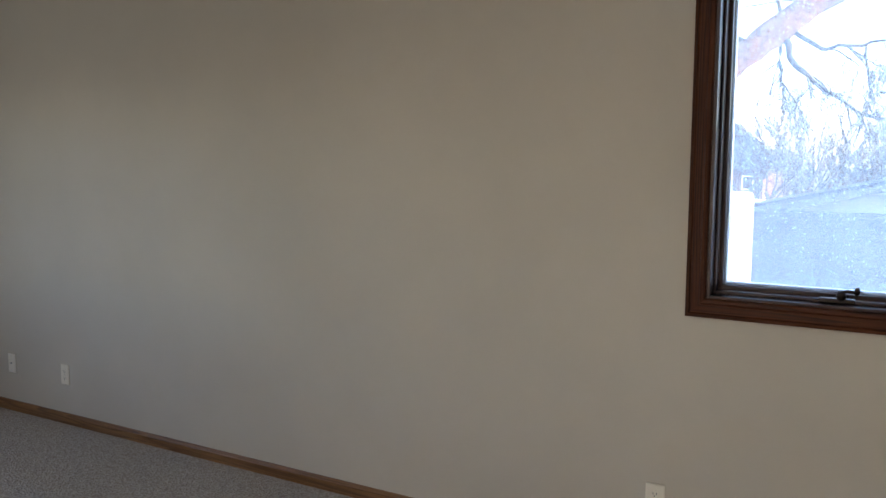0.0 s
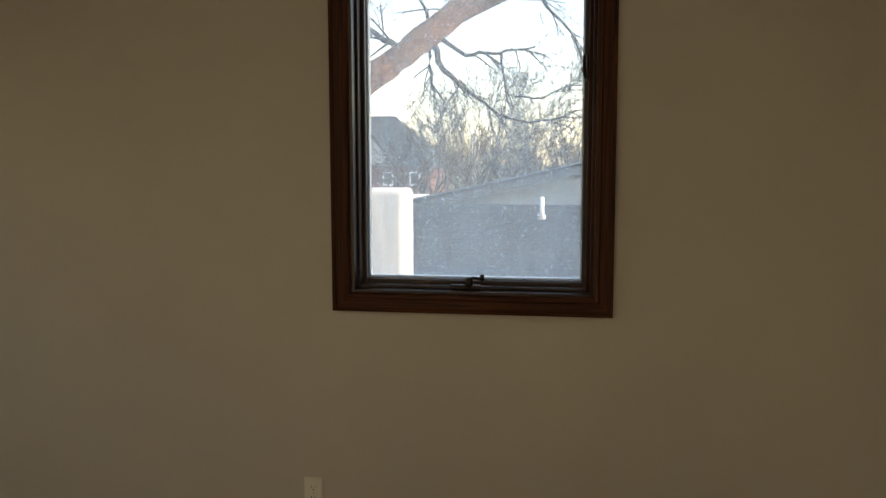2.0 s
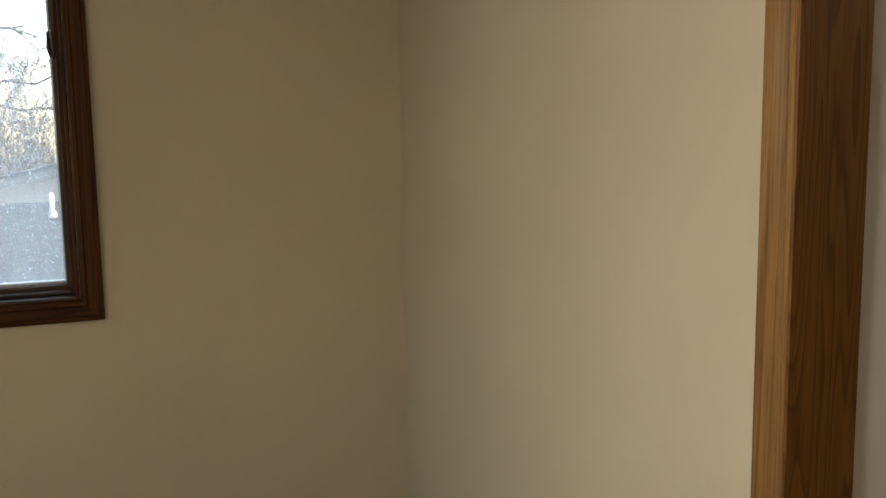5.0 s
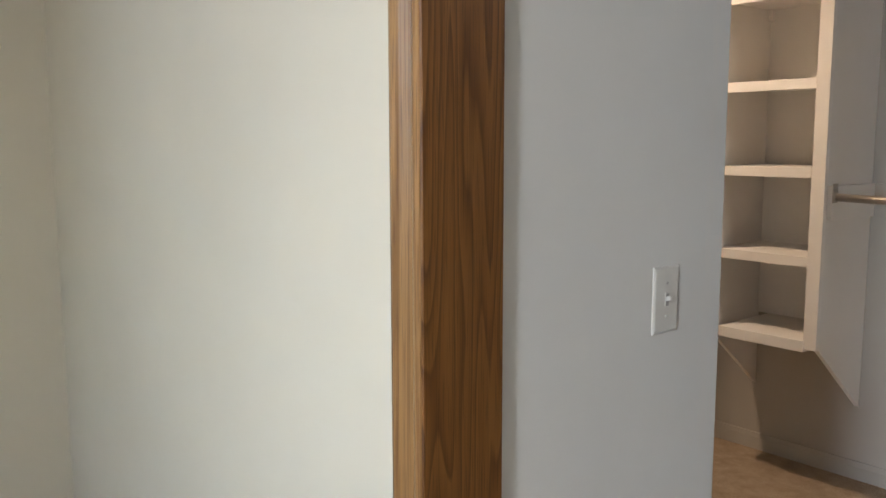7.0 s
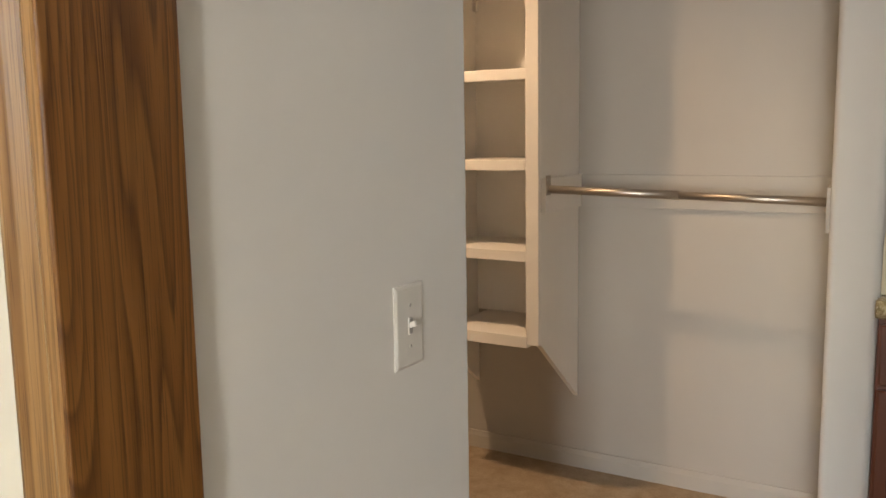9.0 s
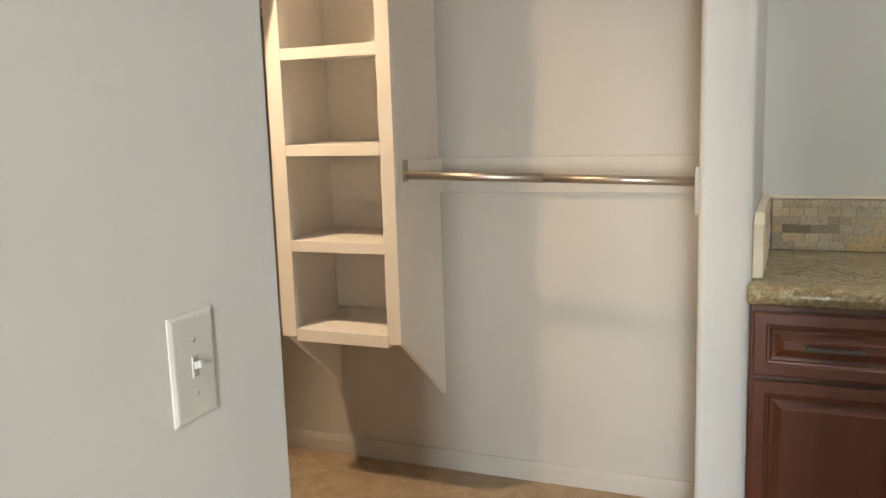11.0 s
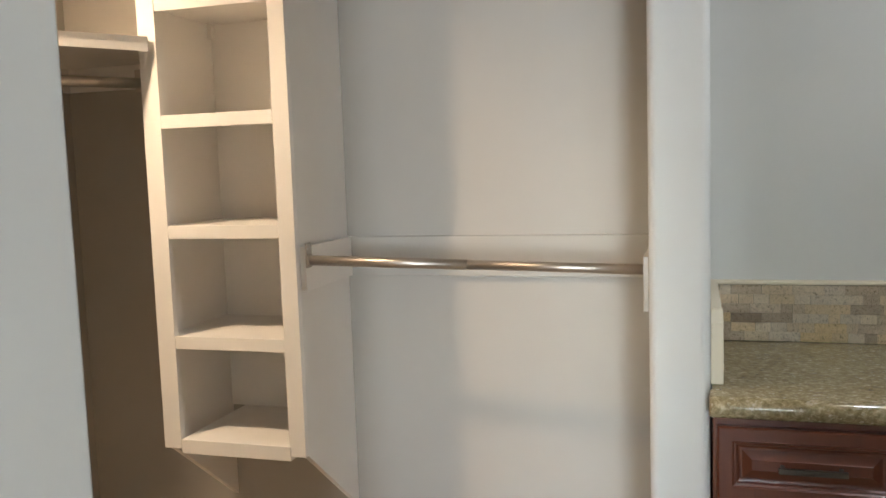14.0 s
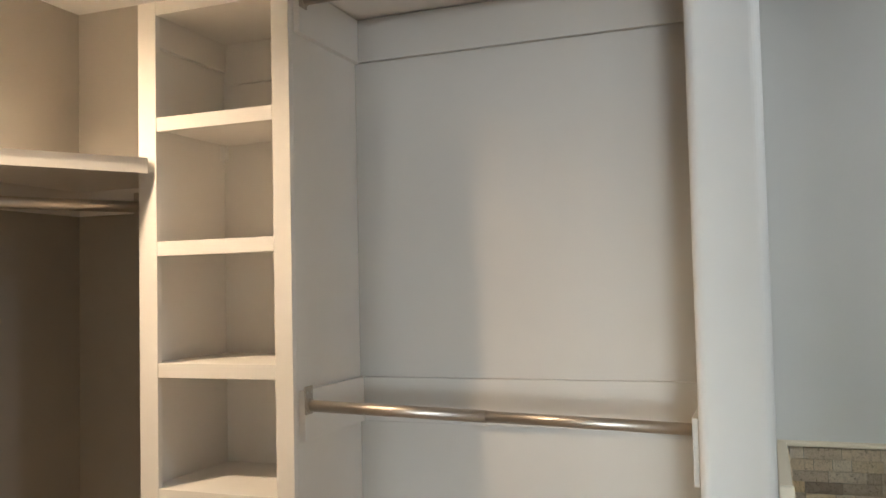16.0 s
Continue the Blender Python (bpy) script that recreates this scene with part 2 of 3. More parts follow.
base(GRASS, ramp(GRASS, noise_tex(GRASS, v, 0.6, 8, 0.7), [(0.3, (0.10, 0.09, 0.05)), (0.7, (0.22, 0.19, 0.12))]))


def lit(name, color, strength):
    m = material(name, (0.8, 0.8, 0.8), 0.4)
    b = m.node_tree.nodes["Principled BSDF"]
    b.inputs["Emission Color"].default_value = (*color, 1)
    b.inputs["Emission Strength"].default_value = strength
    return m


BULB = lit("lit_lens", (1, 0.8, 0.58), 2.0)
# glowing lens of the added bathroom fill
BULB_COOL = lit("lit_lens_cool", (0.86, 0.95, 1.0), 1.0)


# ---- mesh helpers ----
def mesh_object(name, bm, mat, parent=None, smooth=False):
    bmesh.ops.recalc_face_normals(bm, faces=bm.faces)
    me = bpy.data.meshes.new(name)
    bm.to_mesh(me)
    bm.free()
    for p in me.polygons:
        p.use_smooth = smooth
    me.materials.append(mat)
    ob = new(name, me)
    if parent:
        ob.parent = parent
    return ob


def add_box(bm, x0, x1, y0, y1, z0, z1):
    vs = [bm.verts.new((x, y, z)) for x in (x0, x1) for y in (y0, y1) for z in (z0, z1)]
    for f in ((0, 1, 3, 2), (4, 6, 7, 5), (0, 4, 5, 1), (2, 3, 7, 6), (0, 2, 6, 4), (1, 5, 7, 3)):
        bm.faces.new([vs[i] for i in f])


def boxes(name, rows, mat, parent=None, bevel=0.0, segments=2):
    bm = bmesh.new()
    for r in rows:
        add_box(bm, *r)
    if bevel:
        bmesh.ops.bevel(bm, geom=bm.edges[:], offset=bevel, segments=segments, profile=0.5, affect="EDGES")
    return mesh_object(name, bm, mat, parent)


def prism(name, outline, axis, a, b, mat, parent=None, bevel=0.0, smooth=False):
    """An outline of (u, v) pairs drawn out from a to b along an axis; u, v are the other two axes in order."""
    bm = bmesh.new()

    def place(u, v, w):
        return {"x": (w, u, v), "y": (u, w, v), "z": (u, v, w)}[axis]
    one = [bm.verts.new(place(u, v, a)) for u, v in outline]
    two = [bm.verts.new(place(u, v, b)) for u, v in outline]
    n = len(outline)
    bm.faces.new(one)
    bm.faces.new(two[::-1])
    for i in range(n):
        bm.faces.new((one[i], two[i], two[(i + 1) % n], one[(i + 1) % n]))
    if bevel:
        bmesh.ops.bevel(bm, geom=bm.edges[:], offset=bevel, segments=2, profile=0.5, affect="EDGES")
    return mesh_object(name, bm, mat, parent, smooth)


def add_tube(bm, points, radii, sides=10):
    """A tube through points, closed at its ends."""
    rings = []
    for i, p in enumerate(points):
        p = Vector(p)
        d = Vector(points[min(i + 1, len(points) - 1)]) - Vector(points[max(i - 1, 0)])
        q = d.to_track_quat("Z", "Y")
        rings.append([bm.verts.new(p + q @ Vector((math.cos(k * 2 * math.pi / sides) * radii[i], math.sin(k * 2 * math.pi / sides) * radii[i], 0))) for k in range(sides)])
    for a, b in zip(rings, rings[1:]):
        for k in range(sides):
            bm.faces.new((a[k], a[(k + 1) % sides], b[(k + 1) % sides], b[k]))
    bm.faces.new(rings[0][::-1])
    bm.faces.new(rings[-1])


def tube(name, points, radii, mat, parent=None, sides=16):
    bm = bmesh.new()
    add_tube(bm, points, radii, sides)
    return mesh_object(name, bm, mat, parent, True)


def ring_steps(name, u0, u1, v0, v1, steps, place, mat, parent=None):
    """A panel face of nested rectangles: steps are (inset, height); place(u, v, h) gives the point."""
    bm = bmesh.new()
    rings = []
    for inset, h in steps:
        rings.append([bm.verts.new(place(u, v, h)) for u, v in ((u0 + inset, v0 + inset), (u1 - inset, v0 + inset), (u1 - inset, v1 - inset), (u0 + inset, v1 - inset))])
    bm.faces.new(rings[0][::-1])
    for a, b in zip(rings, rings[1:]):
        for k in range(4):
            bm.faces.new((a[k], a[(k + 1) % 4], b[(k + 1) % 4], b[k]))
    bm.faces.new(rings[-1])
    return mesh_object(name, bm, mat, parent)


def thing(name, at, label, category, group=""):
    ob = new(name)
    ob.location = at
    ob.empty_display_size = 0.1
    return tagged(ob, label, category, group)


def adopt(parent):
    """Parts built in world metres keep their place under a parent that stands elsewhere."""
    for o in parent.children:
        o.matrix_parent_inverse = Matrix.Translation(parent.location).inverted()


def structure(ob, label):
    return tagged(ob, label, kind="structure")


# ---- the large structure ----
H = 2.44
GROUND = -3.2
structure(boxes("floor_bedroom", [(-1.84, 3.2, -6.6, 0.066, -0.2, 0.0)], CARPET), "grey-beige looped bedroom carpet")
structure(boxes("floor_closet", [(-1.71, 0.345, 0.066, 2.73, -0.2, 0.0), (0.345, 2.8, 0.066, 2.09, -0.2, 0.0)], TAN), "tan carpet of closet and passage")
structure(boxes("floor_bath", [(0.475, 2.8, 2.09, 2.64, -0.2, 0.0)], TAN), "tan floor under the vanity")
structure(boxes("ceiling", [(-2.0, 3.4, -6.8, 2.9, H, H + 0.15)], CEIL), "white textured flat ceiling")

WY0, WY1, WZ0, WZ1 = -1.915, -1.066, 1.032, 2.26
structure(boxes("wall_west", [(-2.0, -1.84, -6.6, WY0, 0, H), (-2.0, -1.84, WY1, 0.0, 0, H), (-2.0, -1.84, WY0, WY1, 0, WZ0), (-2.0, -1.84, WY0, WY1, WZ1, H)], WALL), "greige painted bedroom wall with one window")
structure(boxes("wall_door", [(-2.0, -0.018, 0.0, 0.066, 0, H), (0.828, 3.2, 0.0, 0.066, 0, H), (-0.018, 0.828, 0.0, 0.066, 2.058, H)], WALL), "greige painted wall with the doorway")
structure(boxes("wall_door_inner", [(-1.83, -0.018, 0.066, 0.132, 0, H), (0.828, 2.8, 0.066, 0.132, 0, H), (-0.018, 0.828, 0.066, 0.132, 2.058, H)], BATH), "pale grey passage side of the doorway wall")
structure(boxes("wall_south", [(-2.0, -0.7, -6.76, -6.6, 0, H), (0.85, 1.06, -6.76, -6.6, 0, H), (-0.7, 0.85, -6.76, -6.6, 0, 0.85), (-0.7, 0.85, -6.76, -6.6, 2.05, H)], WALL), "unseen greige end wall with an added window")
# added out of view: keeps the south window's light off the west wall
structure(boxes("wall_light_block", [(0.9, 1.06, -6.6, -3.56, 0, H)], WALL), "unseen greige wall added to block the south light")
structure(boxes("wall_south_near", [(1.06, 1.1, -4.86, -4.7, 0, H), (2.1, 3.2, -4.86, -4.7, 0, H), (1.1, 2.1, -4.86, -4.7, 0, 0.85), (1.1, 2.1, -4.86, -4.7, 2.05, H)], WALL), "greige painted wall with a wide window")
structure(boxes("wall_east", [(3.2, 3.36, -4.86, 0.066, 0, H)], WALL), "plain greige painted bedroom wall")


def rounded(x0, x1, y0, y1, corners, r=0.018):
    """Outline of a wall seen from above; the corners named get a bullnose."""
    out = []
    for name, cx, cy, a in (("sw", x0, y0, 180), ("se", x1, y0, 270), ("ne", x1, y1, 0), ("nw", x0, y1, 90)):
        if name in corners:
            mx, my = cx + (r if "w" in name else -r), cy + (r if "s" in name else -r)
            out += [(mx + r * math.cos(radians(a + k * 15)), my + r * math.sin(radians(a + k * 15))) for k in range(7)]
        else:
            out.append((cx, cy))
    return out


structure(prism("wall_switch", rounded(-0.13, -0.018, 0.132, 0.716, ("ne", "nw"), 0.006), "z", 0, H, BATH), "pale grey short wall beside the closet opening")
structure(prism("wall_divider", rounded(0.345, 0.478, 2.09, 2.73, ("sw", "se"), 0.02), "z", 0, H, BATH), "pale grey wall end with bullnose corners")
structure(boxes("wall_closet_back", [(-1.83, 0.478, 2.73, 2.85, 0, H)], CLOSET_DIM), "off-white painted closet back wall")
structure(boxes("wall_closet_side", [(-1.83, -1.71, 0.132, 2.73, 0, H)], CLOSET_DIM), "off-white painted closet side wall")
structure(boxes("wall_vanity", [(0.478, 2.95, 2.64, 2.85, 0, H)], BATH), "pale grey wall behind the vanity")
structure(boxes("wall_bath_east", [(2.8, 2.95, 0.132, 2.64, 0, H)], BATH), "plain pale grey bathroom wall")


def base_profile(h, t):
    return [(0, 0), (t, 0), (t, h * 0.72), (t * 0.72, h * 0.86), (t * 0.5, h), (0, h)]


b = prism("baseboard", [(-1.84 + u, v) for u, v in base_profile(0.062, 0.012)], "y", -6.6, -0.001, OAK_BASE)
structure(b, "narrow oak baseboard along the window wall")
b = prism("baseboard", [(-u, v) for u, v in base_profile(0.062, 0.012)], "x", -1.828, -0.072, OAK_FLAT)
structure(b, "narrow oak baseboard along the door wall")
b = prism("baseboard", [(2.73 - u, v) for u, v in base_profile(0.075, 0.014)], "x", -1.71, 0.345, CLOSET_DIM)
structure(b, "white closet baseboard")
b = prism("baseboard", [(-1.71 + u, v) for u, v in base_profile(0.075, 0.014)], "y", 0.132, 2.716, CLOSET_DIM)
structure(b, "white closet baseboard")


# ---- doorway ----
def doorway():
    prof = [(0.0, 0.0), (0.0, 0.0165), (0.006, 0.0175), (0.02, 0.0145), (0.047, 0.0135), (0.050, 0.0155), (0.056, 0.0175), (0.064, 0.0155), (0.067, 0.009), (0.067, 0.0)]
    d = thing("door_1", (0.405, 0.0, 0.0), "open doorway trimmed in varnished oak", "doorway")
    prism("casing", [(-0.070 + u, -w) for u, w in prof], "z", 0, 2.045, OAK_LIT, d)
    prism("casing", [(0.880 - u, -w) for u, w in prof], "z", 0, 2.045, OAK_LIT, d)
    prism("head_casing", [(-w, 2.112 - u) for u, w in prof], "x", -0.070, 0.880, OAK_FLAT, d)
    boxes("jamb", [(-0.018, 0.0, -0.0135, 0.1335, 0, 2.042)], OAK, d, 0.0015)
    boxes("jamb", [(0.810, 0.828, -0.0135, 0.1335, 0, 2.042)], OAK, d, 0.0015)
    boxes("head_jamb", [(-0.018, 0.828, -0.013, 0.133, 2.042, 2.058)], OAK_FLAT, d, 0.0015)
    adopt(d)
    structure(d, "open doorway trimmed in varnished oak")


doorway()


# ---- the casement window ----
def casement():
    wdw = thing("window_1", (-1.84, -1.49, 0.965), "dark-stained wooden casement window with dusty glass", "window")
    yo0, yo1, zo0, zo1 = -1.981, -0.999, 0.966, 2.326
    t = 0.019

    def moulding(name, level, mat):
        """One mitred side of the casing."""
        prof = [(0.0, 0.0), (0.0, t), (0.012, t + 0.002), (0.016, t - 0.003), (0.044, t - 0.005), (0.050, t - 0.001), (0.060, t - 0.004), (0.066, t - 0.010), (0.066, 0.0)]
        bm = bmesh.new()
        ends = []
        for k in (0, 1):
            ring = []
            for u, w in prof:
                if level == "bottom":
                    p = (-1.84 + w, (yo0 + u, yo1 - u)[k], zo0 + u)
                elif level == "top":
                    p = (-1.84 + w, (yo0 + u, yo1 - u)[k], zo1 - u)
                elif level == "south":
                    p = (-1.84 + w, yo0 + u, (zo0 + u, zo1 - u)[k])
                else:
                    p = (-1.84 + w, yo1 - u, (zo0 + u, zo1 - u)[k])
                ring.append(bm.verts.new(p))
            ends.append(ring)
        n = len(prof)
        for i in range(n):
            bm.faces.new((ends[0][i], ends[1][i], ends[1][(i + 1) % n], ends[0][(i + 1) % n]))
        bm.faces.new(ends[0][::-1])
        bm.faces.new(ends[1])
        mesh_object(name, bm, mat, wdw)

    for level, mat in (("bottom", DARK_Y), ("top", DARK_Y), ("south", DARK), ("north", DARK)):
        moulding("casing", level, mat)
    j = 0.012
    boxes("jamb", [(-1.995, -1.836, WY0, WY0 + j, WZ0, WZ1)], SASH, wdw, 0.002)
    boxes("jamb", [(-1.995, -1.836, WY1 - j, WY1, WZ0, WZ1)], DARK, wdw, 0.002)
    boxes("sill", [(-1.995, -1.836, WY0 + j, WY1 - j, WZ0, WZ0 + 0.010)], SASH_Y, wdw, 0.002)
    boxes("head", [(-1.995, -1.836, WY0 + j, WY1 - j, WZ1 - j, WZ1)], SASH_Y, wdw, 0.002)
    a0, a1, c0, c1 = WY0 + j, WY1 - j, WZ0 + 0.010, WZ1 - j
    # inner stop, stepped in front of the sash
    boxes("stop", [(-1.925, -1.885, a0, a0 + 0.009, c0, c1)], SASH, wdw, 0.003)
    boxes("stop", [(-1.925, -1.885, a1 - 0.014, a1, c0, c1)], DARK, wdw, 0.003)
    boxes("stop", [(-1.925, -1.885, a0 + 0.009, a1 - 0.014, c0, c0 + 0.012)], SASH_Y, wdw, 0.003)
    gy0, gy1, gz0, gz1 = -1.881, -1.106, 1.068, 2.22
    boxes("sash_stile", [(-1.975, -1.930, a0 + 0.002, gy0, c0, c1), ], SASH, wdw, 0.004)
    boxes("sash_stile", [(-1.975, -1.930, gy1, a1 - 0.002, c0, c1), ], SASH, wdw, 0.004)
    boxes("sash_rail", [(-1.974, -1.931, gy0 - 0.001, gy1 + 0.001, c0, gz0)], SASH_Y, wdw, 0.004)
    boxes("sash_rail", [(-1.974, -1.931, gy0 - 0.001, gy1 + 0.001, gz1, c1)], SASH_Y, wdw, 0.004)
    bead = paint("pale_glazing_bead", (0.82, 0.81, 0.78), 0.5)
    boxes("glazing_bead", [(-1.995, -1.966, gy0, gy0 + 0.006, gz0, gz1), (-1.995, -1.966, gy1 - 0.006, gy1, gz0, gz1), (-1.995, -1.966, gy0 + 0.006, gy1 - 0.006, gz0, gz0 + 0.010)], bead, wdw)
    pane = boxes("pane", [(-1.964, -1.961, gy0, gy1, gz0, gz1)], GLASS, wdw)
    pane.visible_shadow = False
    # crank: cover, hub, folded arm and knob
    boxes("crank_cover", [(-1.905, -1.872, -1.565, -1.455, c0 + 0.0, c0 + 0.018)], BRONZE, wdw, 0.006, 3)
    tube("crank_hub", [(-1.885, -1.497, c0 + 0.014), (-1.878, -1.497, c0 + 0.03), (-1.870, -1.497, c0 + 0.042)], [0.014, 0.015, 0.010], BRONZE, wdw)
    tube("crank_arm", [(-1.872, -1.505, c0 + 0.036), (-1.866, -1.480, c0 + 0.046), (-1.868, -1.452, c0 + 0.043)], [0.006, 0.0055, 0.006], BRONZE, wdw, 10)
    tube("crank_knob", [(-1.870, -1.452, c0 + 0.034), (-1.866, -1.450, c0 + 0.046), (-1.862, -1.449, c0 + 0.060)], [0.006, 0.010, 0.006], BRONZE, wdw, 12)
    # sash lock on the north jamb
    boxes("lock_plate", [(-1.91, -1.88, a1 - 0.022, a1 - 0.014, 1.765, 1.855)], BRONZE, wdw, 0.003)
    tube("lock_lever", [(-1.892, a1 - 0.024, 1.775), (-1.882, a1 - 0.030, 1.80), (-1.878, a1 - 0.030, 1.85)], [0.006, 0.007, 0.004], BRONZE, wdw, 10)
    adopt(wdw)
    structure(wdw, "dark-stained wooden casement window with dusty glass")


casement()


def plain_window(name, x0, x1, y0, y1, z0, z1, along, label):
    """A plain framed window: frame bars about the opening and one mullion."""
    wdw = thing(name, ((x0 + x1) / 2, (y0 + y1) / 2, z0), label, "window")
    f = 0.05
    if along == "x":
        rows = [(x0, x0 + f, y0, y1, z0, z1), (x1 - f, x1, y0, y1, z0, z1), (x0 + f, x1 - f, y0, y1, z0, z0 + f), (x0 + f, x1 - f, y0, y1, z1 - f, z1), ((x0 + x1) / 2 - 0.02, (x0 + x1) / 2 + 0.02, y0, y1, z0 + f, z1 - f)]
    else:
        rows = [(x0, x1, y0, y0 + f, z0, z1), (x0, x1, y1 - f, y1, z0, z1), (x0, x1, y0 + f, y1 - f, z0, z0 + f), (x0, x1, y0 + f, y1 - f, z1 - f, z1)]
    boxes("frame", rows, DARK, wdw)
    adopt(wdw)
    structure(wdw, label)


# window_2 is unseen, added to frame the alcove fill
plain_window("window_2", -0.7, 0.85, -6.74, -6.70, 0.85, 2.05, "x", "unseen dark window frame added around the alcove fill")
plain_window("window_4", 1.1, 2.1, -4.84, -4.80, 0.85, 2.05, "x", "wide dark wooden bedroom window")


# ---- wall plates ----
def plate_mesh(parent, w, h, t, mat=IVORY):
    steps = [(0.0, 0.0), (0.0, t * 0.45), (0.0035, t * 0.9), (0.006, t)]
    ring_steps("plate", -w / 2, w / 2, -h / 2, h / 2, steps, lambda u, v, k: (u, -k, v), mat, parent)


def screws(parent, spots, t, mat=SCREW):
    for z in spots:
        tube("screw", [(0, -t + 0.0005, z), (0, -t - 0.0008, z)], [0.003, 0.0026], mat, parent, 10)


def outlet(m, label):
    o = thing("wall_outlet", (0, 0, 0), label, "outlet", "bedroom wall plates")
    plate_mesh(o, 0.071, 0.115, 0.006)
    for z in (-0.0195, 0.0195):
        pts = [(0.0165 * math.copysign(1, math.cos(a)) * min(1, abs(math.cos(a)) * 1.25), z + 0.0145 * math.sin(a)) for a in (k * math.pi / 10 for k in range(20))]
        prism("receptacle", pts, "y", -0.0075, -0.005, IVORY, o)
        # slots and ground hole are solid pieces coloured as shaded openings
        boxes("slot", [(-0.0075, -0.0055, -0.0079, -0.0070, z - 0.002, z + 0.007), (0.0055, 0.0075, -0.0079, -0.0070, z - 0.001, z + 0.006)], SLOT, o)
        tube("ground_hole", [(0, -0.0070, z - 0.0075), (0, -0.0079, z - 0.0075)], [0.0026, 0.0026], SLOT, o, 8)
    screws(o, (0.0,), 0.006)
    o.matrix_basis = m
    return o


outlet(pose(-1.84, -2.069, 0.281, 0, 0, 90), "ivory duplex outlet plate below the window")
outlet(pose(-1.84, -5.437, 0.284, 0, 0, 90), "ivory outlet plate on the greige wall")

co = thing("cable_plate", (0, 0, 0), "ivory cable jack plate on the greige wall", "wall plate", "bedroom wall plates")
plate_mesh(co, 0.071, 0.115, 0.006)
tube("jack", [(0, -0.005, 0), (0, -0.013, 0)], [0.005, 0.0045], SCREW, co, 12)
screws(co, (-0.042, 0.042), 0.006)
co.matrix_basis = pose(-1.84, -5.932, 0.287, 0, 0, 90)

sw = thing("light_switch", (0, 0, 0), "white toggle light switch with its lever up", "light switch")
plate_mesh(sw, 0.072, 0.120, 0.0045, PLATE)
boxes("toggle_slot", [(-0.0055, 0.0055, -0.0056, -0.004, -0.0125, 0.0125)], PLATE, sw, 0.0008)
# grey bar painted as the shade in the gap round the lever
boxes("slot_gap_shade", [(-0.0042, 0.0042, -0.0060, -0.0050, -0.0110, 0.0110)], material("slot_shade", (0.30, 0.29, 0.27), 0.6), sw)
tg = boxes("toggle", [(-0.0036, 0.0036, -0.0085, 0.004, -0.0040, 0.0040)], PLATE, sw, 0.0012)
tg.matrix_basis = pose(0, -0.0065, 0.002, -20, 0, 0)
screws(sw, (-0.030, 0.030), 0.0045, DULL)
sw.matrix_basis = pose(-0.018, 0.541, 1.109, 0, 0, 90)


# ---- closet ----
TX0, TX1, TY, TB = -1.134, -0.654, 2.350, 2.729


def tower():
    o = thing("shelf_tower", (-0.894, 2.54, 0.30), "white painted open shelf tower hung on the closet wall", "shelf tower")
    for x0, x1 in ((TX0, TX0 + 0.019), (TX1 - 0.019, TX1)):
        prism("side_panel", [(TY + 0.019, 0.597), (TB, 0.305), (TB, 2.276), (TY + 0.019, 2.276)], "x", x0, x1, TRIM, o)
    ix0, ix1 = TX0 + 0.019, TX1 - 0.019
    boxes("stile", [(TX0, -1.074, TY, TY + 0.019, 0.597, 2.278)], TRIM, o, 0.0015)
    boxes("stile", [(-0.706, TX1, TY, TY + 0.019, 0.597, 2.278)], TRIM, o, 0.0015)
    for z in (1.916, 1.575, 1.246, 0.910):
        boxes("shelf_nosing", [(-1.0735, -0.7065, TY + 0.001, TY + 0.0205, z, z + 0.039)], TRIM, o, 0.0012)
        boxes("shelf", [(ix0, ix1, TY + 0.021, TB - 0.0065, z + 0.019, z + 0.0385)], TRIM, o)
    boxes("bottom_shelf", [(-1.069, -0.701, TY - 0.006, TB - 0.0005, 0.585, 0.629)], TRIM, o, 0.0015)
    boxes("back_panel", [(ix0, ix1, TB - 0.006, TB - 0.001, 0.63, 2.254)], TRIM, o)
    boxes("shelf_block", [(ix0, ix0 + 0.016, TB - 0.03, TB - 0.007, 1.885, 1.934)], TRIM, o, 0.001)
    boxes("top", [(ix0, ix1, TY + 0.02, TB, 2.255, 2.275)], TRIM, o)
    boxes("top_rail", [(-1.0735, -0.7065, TY + 0.0005, TY + 0.019, 2.240, 2.277)], TRIM, o, 0.0012)
    boxes("cleat", [(ix0, ix0 + 0.018, TY + 0.03, TB - 0.018, 2.165, 2.254)], TRIM, o, 0.001)
    boxes("cleat", [(ix0 + 0.018, ix1, TB - 0.018, TB, 2.125, 2.254)], TRIM, o, 0.001)
    adopt(o)


tower()


